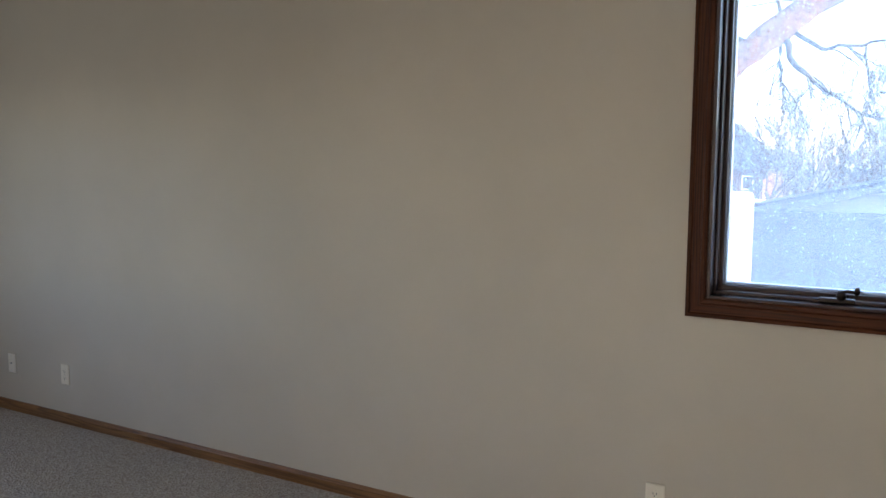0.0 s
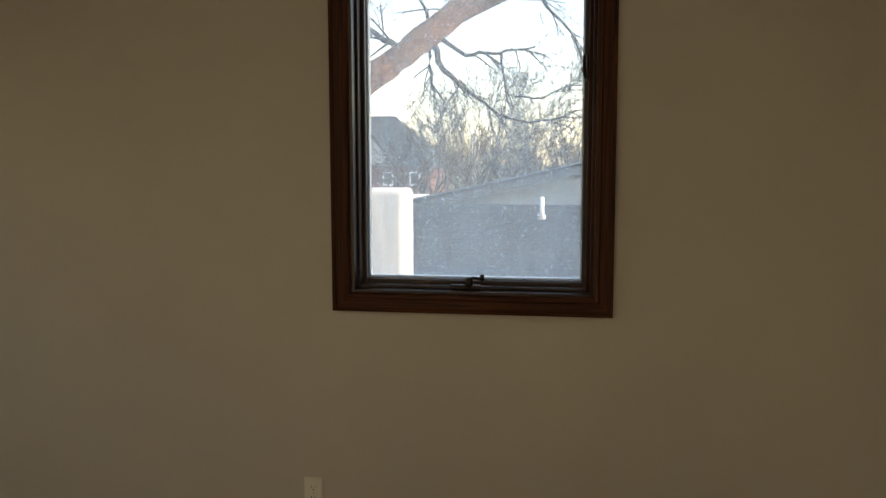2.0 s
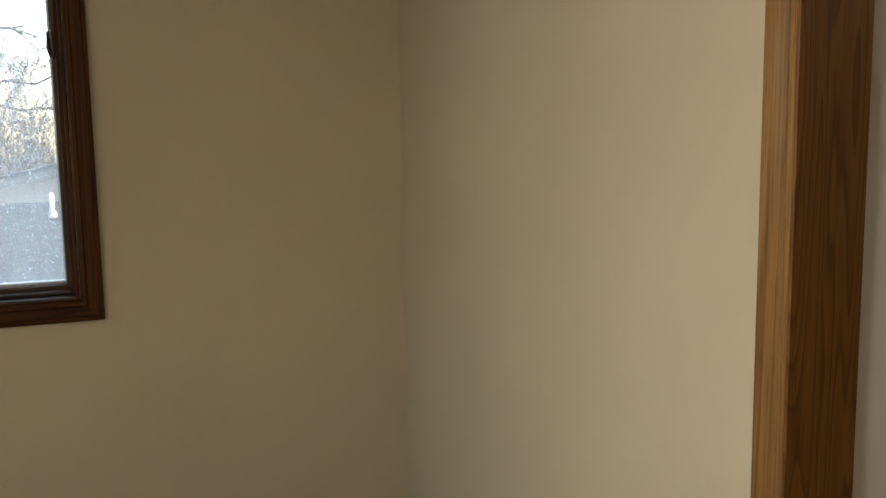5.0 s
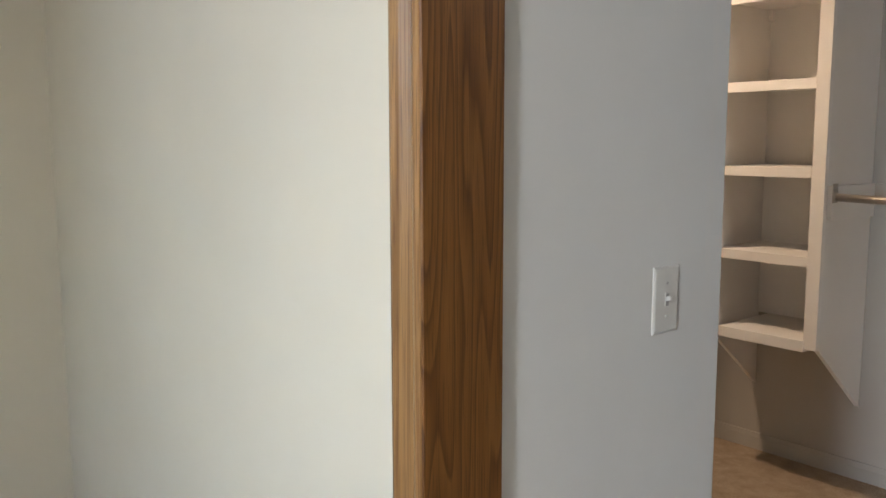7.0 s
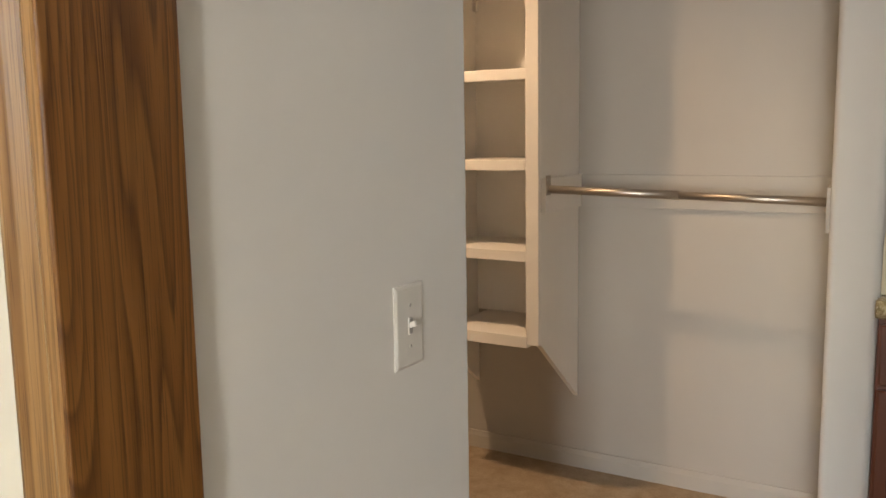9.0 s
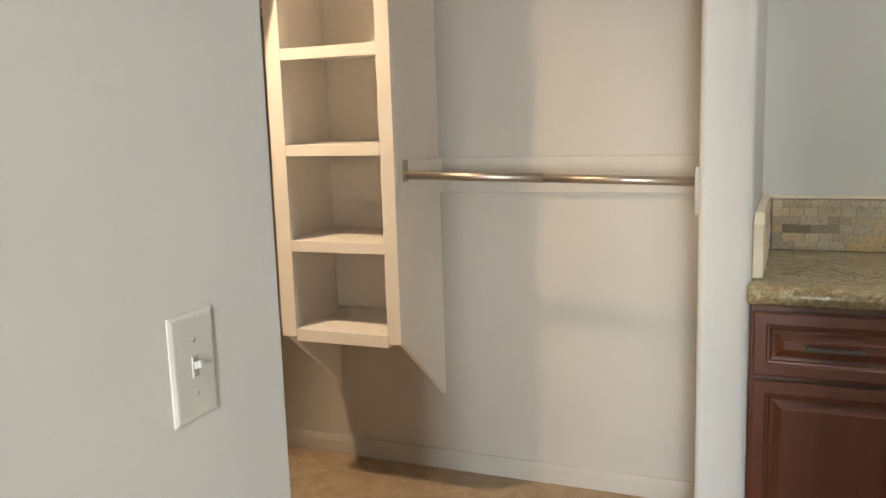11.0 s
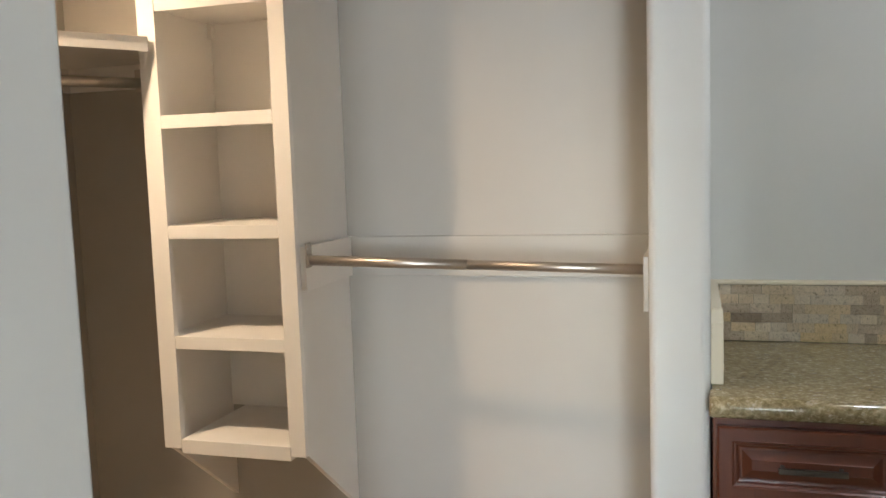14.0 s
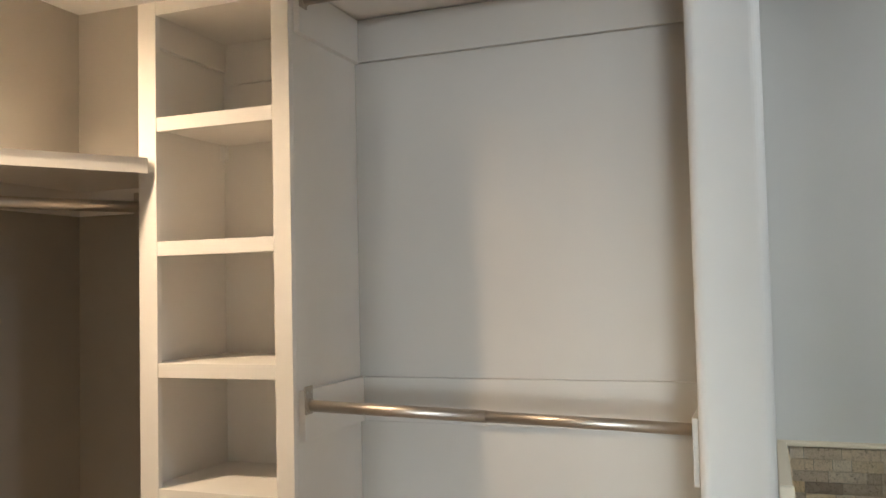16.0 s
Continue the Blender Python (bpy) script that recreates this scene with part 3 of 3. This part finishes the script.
def hanging_rail(z, label, joint, y1=2.39, drop=0.0):
    o = thing("closet_rod", (-0.155, 2.39, z), label, "closet rod", "closet rods")
    boxes("cleat", [(TX1, TX1 + 0.019, 2.375, 2.729, z - 0.088, z + 0.040)], TRIM, o, 0.002)
    boxes("cleat", [(TX1 + 0.019, 0.332, 2.711, 2.729, z - 0.088, z + 0.040)], CLOSET_DIM, o, 0.002)
    boxes("cleat", [(0.332, 0.3445, 2.125, 2.729, z - 0.088, z + 0.040)], CLOSET_DIM, o, 0.002)
    for x, s, y, h in ((TX1 + 0.019, 1, 2.39, z), (0.332, -1, y1, z - drop)):
        rows = [(min(x, x + s * 0.004), max(x, x + s * 0.004), y - 0.019, y + 0.019, h - 0.022, h + 0.05)]
        boxes("flange", rows, STEEL, o, 0.0018)
        tube("socket", [(x + s * 0.003, y, h), (x + s * 0.010, y, h)], [0.0195, 0.0185], STEEL, o, 20)
        for dy in (-0.010, 0.010):
            tube("screw", [(x + s * 0.003, y + dy, h + 0.034), (x + s * 0.0055, y + dy, h + 0.034)], [0.004, 0.003], SCREW, o, 8)
    a, b = Vector((TX1 + 0.022, 2.39, z)), Vector((0.328, y1, z - drop))
    mid = a.lerp(b, (joint - a.x) / (b.x - a.x))
    tube("rod", [a, mid], [0.0148, 0.0148], STEEL, o, 24)
    tube("inner_rod", [mid.lerp(a, 0.02), b], [0.0132, 0.0132], STEEL, o, 24)
    adopt(o)
    return o


hanging_rail(1.178, "brushed nickel closet rod on white cleats", -0.15, 2.36, 0.020)
hanging_rail(2.232, "brushed nickel upper closet rod under a shelf", -0.10)
tagged(boxes("closet_shelf", [(TX1, 0.345, 2.36, 2.729, 2.2755, 2.295)], TRIM, None, 0.0015), "white painted upper closet shelf on cleats", "shelf")

# corner shelf with a slanted front, and the rod under it
cs = thing("corner_shelf", (-1.45, 2.4, 1.803), "white painted corner closet shelf with slanted front", "shelf")
prism("board", [(-1.135, 2.331), (-1.087, 2.331), (-1.709, 1.413), (-1.709, 2.729), (-1.135, 2.729)], "z", 1.823, 1.842, TRIM, cs)
prism("nosing", [(-1.087, 2.331), (-1.103, 2.341), (-1.709, 1.447), (-1.709, 1.413)], "z", 1.801, 1.8425, TRIM, cs)
boxes("cleat", [(-1.709, -1.135, 2.711, 2.729, 1.74, 1.822)], TRIM, cs)
boxes("cleat", [(-1.709, -1.691, 1.50, 2.711, 1.74, 1.822)], TRIM, cs)
adopt(cs)
cr = thing("closet_rod", (-1.42, 2.0, 1.715), "brushed nickel rod under the corner shelf", "closet rod", "closet rods")
tube("rod", [(-1.140, 2.385, 1.715), (-1.704, 1.550, 1.715)], [0.016, 0.016], STEEL, cr, 24)
boxes("flange", [(-1.164, -1.1345, 2.364, 2.406, 1.690, 1.755)], STEEL, cr, 0.0015)
boxes("flange", [(-1.7095, -1.688, 1.528, 1.572, 1.690, 1.755)], STEEL, cr, 0.0015)
adopt(cr)


def recessed(x, y, lens, label):
    o = thing("recessed_light", (x, y, H), label, "ceiling light", "recessed ceiling lights")
    bm = bmesh.new()
    prof = [(0.052, 0.0), (0.056, -0.012), (0.085, -0.010), (0.092, -0.001)]
    rings = [[bm.verts.new((x + r * math.cos(k * math.pi / 16), y + r * math.sin(k * math.pi / 16), H + z)) for k in range(32)] for r, z in prof]
    for a, b in zip(rings, rings[1:]):
        for k in range(32):
            bm.faces.new((a[k], a[(k + 1) % 32], b[(k + 1) % 32], b[k]))
    mesh_object("trim_ring", bm, TRIM, o, True)
    tube("lens", [(x, y, H - 0.001), (x, y, H - 0.006)], [0.053, 0.05], lens, o, 32)
    adopt(o)


recessed(-1.42, 1.58, BULB, "white recessed closet light, switched on")
# unseen fixture, added to hold the bathroom fill
recessed(1.30, 1.80, BULB_COOL, "unseen recessed light added to brighten the bathroom")


# ---- vanity ----
VF = 2.045


def front(parent, name, x0, x1, z0, z1):
    """A raised-panel front: flat frame, sunk moulding, bevelled field."""
    steps = [(0.0, 0.019), (0.0, 0.003), (0.004, 0.0), (0.031, 0.0), (0.034, 0.004), (0.039, 0.0045), (0.042, 0.009), (0.047, 0.0105), (0.051, 0.0105), (0.069, 0.0025), (0.0705, 0.001), (0.072, 0.001)]
    p = ring_steps(name, x0, x1, z0, z1, steps, lambda u, v, k: (u, VF - 0.020 + k, v), CHERRY, parent)
    return p


def pull(parent, x0, x1, z):
    boxes("handle", [(x0, x1, VF - 0.052, VF - 0.042, z - 0.0065, z + 0.0065), (x0 + 0.006, x0 + 0.014, VF - 0.044, VF - 0.018, z - 0.004, z + 0.004), (x1 - 0.014, x1 - 0.006, VF - 0.044, VF - 0.018, z - 0.004, z + 0.004)], PEWTER, parent, 0.0015)


def vanity():
    o = thing("vanity_cabinet", (1.06, 2.34, 0.0), "cherry-stained bathroom vanity with raised-panel fronts", "vanity")
    boxes("carcass", [(0.482, 1.64, VF, 2.636, 0.10, 0.876)], CHERRY, o, 0.002)
    boxes("toe_kick", [(0.486, 1.64, VF + 0.06, 2.63, 0.0, 0.10)], CHERRY, o)
    x = 0.490
    for k in range(3):
        front(o, "drawer_front", x, x + 0.376, 0.698, 0.862)
        front(o, "door", x, x + 0.376, 0.115, 0.684)
        pull(o, x + 0.121, x + 0.255, 0.781)
        x += 0.383
    adopt(o)


vanity()


def counter():
    """Granite top: front edge rolled over, ear in front of the wall end."""
    bm = bmesh.new()
    prof = [(0.0, 0.878)] + [(0.004 - 0.022 * math.sin(radians(a)), 0.902 - 0.024 * math.cos(radians(a))) for a in range(15, 166, 15)] + [(0.0, 0.926)]
    xs = [(0.474, 0.010), (0.476, 0.006), (0.481, 0.002), (0.488, 0.0), (1.66, 0.0)]
    rings = []
    for x, back in xs:
        ring = [bm.verts.new((x, 2.034 + back + u, z)) for u, z in prof]
        rings.append(ring)
    for a, b in zip(rings, rings[1:]):
        for i in range(len(prof) - 1):
            bm.faces.new((a[i], b[i], b[i + 1], a[i + 1]))
    bm.faces.new(rings[0])
    bm.faces.new(rings[-1][::-1])
    ob = mesh_object("rolled_edge", bm, GRANITE, None, True)
    top = prism("slab", [(0.476, 2.034), (1.66, 2.034), (1.66, 2.638), (0.481, 2.638), (0.481, 2.086), (0.476, 2.086)], "z", 0.878, 0.9255, GRANITE)
    o = thing("countertop", (1.06, 2.34, 0.878), "speckled green-brown granite countertop with rolled edge", "countertop")
    for p in (ob, top):
        p.parent = o
    adopt(o)


counter()

# splash: mortar bed, pale top trim, split stone pieces
spl = thing("stone_backsplash", (1.06, 2.63, 0.926), "backsplash of split travertine strips in mixed browns", "backsplash")
boxes("mortar_bed", [(0.506, 1.66, 2.628, 2.639, 0.9265, 1.083)], JOINT, spl)
prism("return_bed", [(2.135, 0.9265), (2.639, 0.9265), (2.639, 1.083), (2.165, 1.083), (2.135, 1.06)], "x", 0.479, 0.494, GROUT, spl)
boxes("top_trim", [(0.482, 1.66, 2.618, 2.639, 1.084, 1.096)], GROUT, spl, 0.003)
boxes("return_trim", [(0.479, 0.503, 2.165, 2.617, 1.084, 1.095)], GROUT, spl, 0.003)
prism("end_trim", [(2.128, 0.9265), (2.146, 0.9265), (2.146, 1.066), (2.176, 1.084), (2.172, 1.094), (2.160, 1.092), (2.128, 1.068)], "x", 0.479, 0.506, GROUT, spl, 0.002)


def stone_mesh(seed):
    """A split-faced strip, one unit long and high, its front chipped and uneven."""
    rng = random.Random(seed)
    bm = bmesh.new()
    nx, nz = 5, 2
    grid = []
    for i in range(nx + 1):
        col = []
        for j in range(nz + 1):
            rim = i in (0, nx) or j in (0, nz)
            col.append(bm.verts.new((i / nx, -(0.78 + 0.18 * rng.random()) if rim else -(0.75 + 0.45 * rng.random()), j / nz)))
        grid.append(col)
    for i in range(nx):
        for j in range(nz):
            bm.faces.new((grid[i][j], grid[i + 1][j], grid[i + 1][j + 1], grid[i][j + 1]))
    for e in [e for e in bm.edges if e.is_boundary]:
        a, b = e.verts
        q = [bm.verts.new((w.co.x, 0, w.co.z)) for w in (b, a)]
        bm.faces.new((a, b, q[0], q[1]))
    bmesh.ops.remove_doubles(bm, verts=bm.verts, dist=1e-5)
    bmesh.ops.recalc_face_normals(bm, faces=bm.faces)
    me = bpy.data.meshes.new("stone")
    bm.to_mesh(me)
    bm.free()
    me.materials.append(STONE)
    return me


STONES = [stone_mesh(k) for k in range(7)]
rng = random.Random(11)
ROW = 0.156 / 6
for j in range(6):
    z = 0.927 + j * ROW
    x = 0.509
    while x < 1.655:
        long = min(rng.choice((0.03, 0.04, 0.05, 0.065, 0.08)), 1.66 - x)
        s = new("stone", rng.choice(STONES))
        s.parent, s.matrix_parent_inverse = spl, Matrix.Translation(spl.location).inverted()
        s.location, s.scale = (x + 0.0006, 2.629, z + 0.0005), (long - 0.0015, 0.009 + 0.007 * rng.random(), ROW - 0.0014)
        x += long
    y = 2.612
    while y > 2.18:
        long = min(rng.choice((0.06, 0.09, 0.12, 0.15)), y - 2.147)
        s = new("stone", rng.choice(STONES))
        s.parent, s.matrix_parent_inverse = spl, Matrix.Translation(spl.location).inverted()
        s.rotation_euler = (0, 0, radians(90))
        s.location, s.scale = (0.493, y - long + 0.0006, z + 0.0005), (long - 0.0012, 0.010 + 0.006 * rng.random(), ROW - 0.0014)
        y -= long
adopt(spl)

# ---- outdoors ----
bm = bmesh.new()
bmesh.ops.create_grid(bm, x_segments=8, y_segments=8, size=600, matrix=Matrix.Translation((0, 0, GROUND)))
structure(mesh_object("ground", bm, GRASS), "brown winter lawn")


def near_house():
    o = thing("neighbour_house", (-13.5, 2.0, GROUND), "neighbouring house with grey shingle roof and pale gable", "house")
    boxes("wall", [(-18.4, -9.6, -5.0, 9.0, GROUND, -1.65)], SIDING, o)
    prism("roof", [(-9.2, -1.75), (-9.2, -1.63), (-14.0, 0.68), (-18.8, -1.63), (-18.8, -1.75), (-14.0, 0.55)], "y", -5.4, 9.4, SHINGLE, o)
    # wing behind with its gable end
    prism("gable", [(-5.6, -1.0), (11.0, -1.0), (11.0, 0.2), (3.0, 2.10), (-4.9, 0.40), (-5.6, 0.2)], "x", -24, -16.2, SIDING, o)
    prism("gable_roof", [(-6.0, 0.15), (-6.0, 0.30), (3.0, 2.30), (11.6, 0.35), (11.6, 0.2), (3.0, 2.13)], "x", -24.4, -15.8, SHINGLE, o)
    prism("fascia", [(-6.0, 0.10), (-6.0, 0.24), (3.0, 2.24), (11.6, 0.29), (11.6, 0.15), (3.0, 2.08)], "x", -15.80, -15.74, RAKE, o)
    tube("vent_pipe", [(-13.6, -1.72, 0.40), (-13.6, -1.72, 0.84)], [0.035, 0.035], SNOW, o, 12)
    tube("pipe_flashing", [(-13.6, -1.72, 0.42), (-13.6, -1.72, 0.56)], [0.09, 0.05], SIDING, o, 12)
    adopt(o)


near_house()

# bright reflection in the pane, built as a white block outdoors
ch = thing("pane_reflection", (-8.2, -3.8, GROUND), "white block standing in for a reflection in the pane", "chimney")
boxes("reflection_block", [(-8.6, -8.0, -4.9, -3.0, GROUND, 1.17)], REFLECTION, ch, 0.06, 3)
adopt(ch)


def far_house():
    o = thing("brick_house", (-62, -19, GROUND), "distant red brick house with dark gabled roof", "house")
    boxes("wall", [(-70, -60, -28, -11.9, GROUND, 0.95)], FAR_BRICK, o)
    bm = bmesh.new()
    eave = [bm.verts.new(p) for p in ((-59.6, -28.4, 0.9), (-59.6, -11.5, 0.9), (-70.4, -11.5, 0.9), (-70.4, -28.4, 0.9))]
    ridge = [bm.verts.new(p) for p in ((-65, -28.4, 4.8), (-65, -15.4, 4.8))]
    for f in ((eave[0], eave[1], ridge[1], ridge[0]), (eave[1], eave[2], ridge[1]), (eave[2], eave[3], ridge[0], ridge[1]), (eave[3], eave[0], ridge[0]), eave[::-1]):
        bm.faces.new(f)
    mesh_object("roof", bm, SHINGLE, o)
    prism("dormer", [(-18.8, 1.0), (-15.2, 1.0), (-15.2, 1.9), (-17.0, 3.9), (-18.8, 1.9)], "x", -64, -59.9, SIDING, o)
    prism("dormer_roof", [(-19.1, 1.75), (-17.0, 4.1), (-14.9, 1.75), (-14.9, 1.95), (-17.0, 4.35), (-19.1, 1.95)], "x", -64, -59.6, SHINGLE, o)
    for y in (-17.0, -14.9, -12.9):
        boxes("window", [(-60.05, -59.95, y - 0.4, y + 0.4, -0.5, 0.5)], SNOW, o)
        boxes("pane", [(-59.96, -59.93, y - 0.3, y + 0.3, -0.4, 0.4)], SASH, o)
    boxes("window", [(-59.95, -59.85, -17.4, -16.6, 1.5, 2.6)], SNOW, o)
    adopt(o)


far_house()
ot = thing("snowy_shed", (-34, -11, GROUND), "low shed with a snow-covered roof", "shed")
boxes("wall", [(-37, -31, -16, -7.2, GROUND, -0.9)], SIDING, ot)
prism("roof", [(-30.6, -1.0), (-30.6, -0.7), (-34, 0.0), (-37.4, -0.7), (-37.4, -1.0)], "y", -16.4, -6.9, SNOW, ot)
adopt(ot)


THIN = [0.0]


def grow(bm, p, d, length, r, depth, rng, sides, droop, spread):
    """A crooked branch that forks on; thin twigs at the end."""
    r = max(r, THIN[0])
    pts, radii = [Vector(p)], [r]
    n = 4 if depth > 1 else 3
    d = Vector(d).normalized()
    for i in range(n):
        d = (d + Vector((rng.uniform(-1, 1), rng.uniform(-1, 1), rng.uniform(-1, 1))) * 0.20 + Vector((0, 0, droop))).normalized()
        pts.append(pts[-1] + d * length / n)
        radii.append(r * (1 - 0.45 * (i + 1) / n))
    add_tube(bm, pts, radii, sides if depth > 2 else 3)
    if depth == 0:
        return
    for k in range(rng.choice((2, 3, 3))):
        i = rng.choice((n - 2, n - 1, n))
        side = Vector((rng.uniform(-1, 1), rng.uniform(-1, 1), rng.uniform(-0.7, 1)))
        nd = (pts[i] - pts[i - 1]).normalized() + side * spread
        grow(bm, pts[i], nd, length * rng.uniform(0.6, 0.85), radii[i] * rng.uniform(0.5, 0.75), depth - 1, rng, sides, droop, spread)


def bare_tree(x, y, h, seed, depth=5):
    THIN[0] = 0.0004 * -x
    rng = random.Random(seed)
    bm = bmesh.new()
    grow(bm, (0, 0, 0), (0, 0, 1), h * 0.34, h * 0.026, depth, rng, 7, 0.04, 0.62)
    o = thing("bare_tree", (x, y, GROUND), "bare winter tree with fine grey twigs", "tree", "bare trees beyond the roof")
    mesh_object("branches", bm, TWIG, o, True)
    return o


trees = [(-29, -7.4, 8.8, 3), (-33, -4.4, 10.0, 4), (-27, -5.4, 9.0, 5), (-25, -3.6, 7.4, 17), (-42, -9.0, 8.6, 6), (-46, -3.0, 9.4, 7), (-36, 0.3, 8.0, 8), (-48, -6.4, 9.0, 9), (-52, -12, 8.6, 10), (-54, -1.5, 10, 12), (-58, -8.6, 10, 13), (-56, 4, 10, 14), (-44, 2.5, 8.8, 15)]
for x, y, h, s in trees:
    bare_tree(x, y, h, s, 6 if x > -40 else 5)


def far_woods():
    THIN[0] = 0.05
    rng = random.Random(5)
    bm = bmesh.new()
    for k in range(280):
        x, y = rng.uniform(-125, -85), rng.uniform(-60, 30)
        h = rng.uniform(6, 9.5)
        grow(bm, (x, y, GROUND), (0, 0, 1), h * 0.36, h * 0.02, 3, rng, 4, 0.03, 0.55)
    ob = mesh_object("far_woods", bm, TWIG)
    tagged(ob, "hazy line of bare woods far off", "woods", kind="stuff")


far_woods()


def big_tree():
    THIN[0] = 0.0028
    rng = random.Random(21)
    o = thing("large_tree", (-9.6, -6.0, GROUND), "large bare tree whose heavy limb crosses the window", "tree")
    bm = bmesh.new()
    limb = [(-9.5, -5.9, 0.2), (-9.2, -5.0, 1.45), (-9.05, -4.25, 2.05), (-9.0, -3.62, 2.42), (-9.0, -3.3, 2.66), (-9.0, -2.95, 2.90), (-9.0, -2.55, 3.22), (-9.0, -2.05, 3.42), (-8.9, -1.5, 3.80), (-8.7, -0.6, 4.6), (-8.4, 0.3, 5.2)]
    add_tube(bm, [(-9.6, -6.0, GROUND), (-9.6, -6.0, -1.5), (-9.5, -5.9, 0.2), (-9.6, -6.2, 2.2), (-9.8, -6.6, 4.5), (-9.9, -6.5, 7.5)], [0.5, 0.42, 0.40, 0.33, 0.26, 0.16], 14)
    fine, fine_r = [], []
    radii = [0.27, 0.21, 0.175, 0.162, 0.155, 0.158, 0.142, 0.128, 0.115, 0.09, 0.07]
    for i in range(len(limb) - 1):
        for k in range(3):
            f = k / 3
            w = Vector((rng.uniform(-1, 1), rng.uniform(-1, 1), rng.uniform(-1, 1))) * 0.018
            fine.append(Vector(limb[i]).lerp(Vector(limb[i + 1]), f) + w)
            fine_r.append((radii[i] * (1 - f) + radii[i + 1] * f) * rng.uniform(0.94, 1.07))
    add_tube(bm, fine, fine_r, 16)
    mesh_object("trunk_and_limb", bm, BARK, o, True)
    bm = bmesh.new()
    boughs = [
        ([(-9.0, -2.78, 2.92), (-8.95, -2.45, 2.72), (-8.9, -2.2, 2.72), (-8.9, -1.95, 2.73), (-8.9, -1.62, 2.78)], 0.030),
        ([(-9.0, -2.82, 2.85), (-8.95, -2.72, 2.55), (-8.9, -2.5, 2.35), (-8.9, -2.25, 2.18), (-8.85, -2.02, 2.0)], 0.042),
        ([(-9.0, -2.9, 2.8), (-9.0, -2.86, 2.5), (-9.0, -2.82, 2.25)], 0.032),
        ([(-9.0, -3.15, 2.80), (-9.05, -3.45, 2.92), (-9.1, -3.85, 3.2)], 0.05),
        ([(-9.0, -2.85, 3.0), (-8.95, -2.95, 3.35), (-8.9, -2.98, 3.8)], 0.028),
        ([(-9.0, -2.3, 3.4), (-8.9, -1.55, 3.30), (-8.85, -1.2, 2.9), (-8.8, -1.05, 2.5)], 0.024),
        ([(-8.9, -2.02, 2.72), (-8.9, -1.98, 2.45), (-8.88, -1.94, 2.15)], 0.020),
        ([(-8.85, -2.02, 2.0), (-8.8, -1.75, 1.92), (-8.8, -1.45, 1.95), (-8.8, -1.1, 2.05)], 0.020),
        ([(-8.85, -1.85, 2.2), (-8.8, -1.55, 2.18), (-8.75, -1.15, 2.35)], 0.016),
    ]
    for pts, r in boughs:
        jag = []
        for a, b in zip(pts, pts[1:]):
            for k in range(3):
                jag.append(Vector(a).lerp(Vector(b), k / 3) + Vector((rng.uniform(-1, 1), rng.uniform(-1, 1), rng.uniform(-1, 1))) * 0.02)
        jag.append(Vector(pts[-1]))
        n = len(jag)
        add_tube(bm, jag, [r * (1 - 0.65 * i / n) for i in range(n)], 8)
        for k in range(9):
            i = rng.randrange(n // 3, n)
            side = Vector((rng.uniform(-0.4, 0.4), rng.uniform(-1, 1), rng.uniform(-1, 0.5)))
            grow(bm, jag[i], (jag[i] - jag[i - 1]).normalized() + side, rng.uniform(0.22, 0.42), r * 0.3 + 0.002, 3, rng, 4, -0.10, 0.8)
    mesh_object("boughs", bm, TWIG, o, True)
    adopt(o)


big_tree()
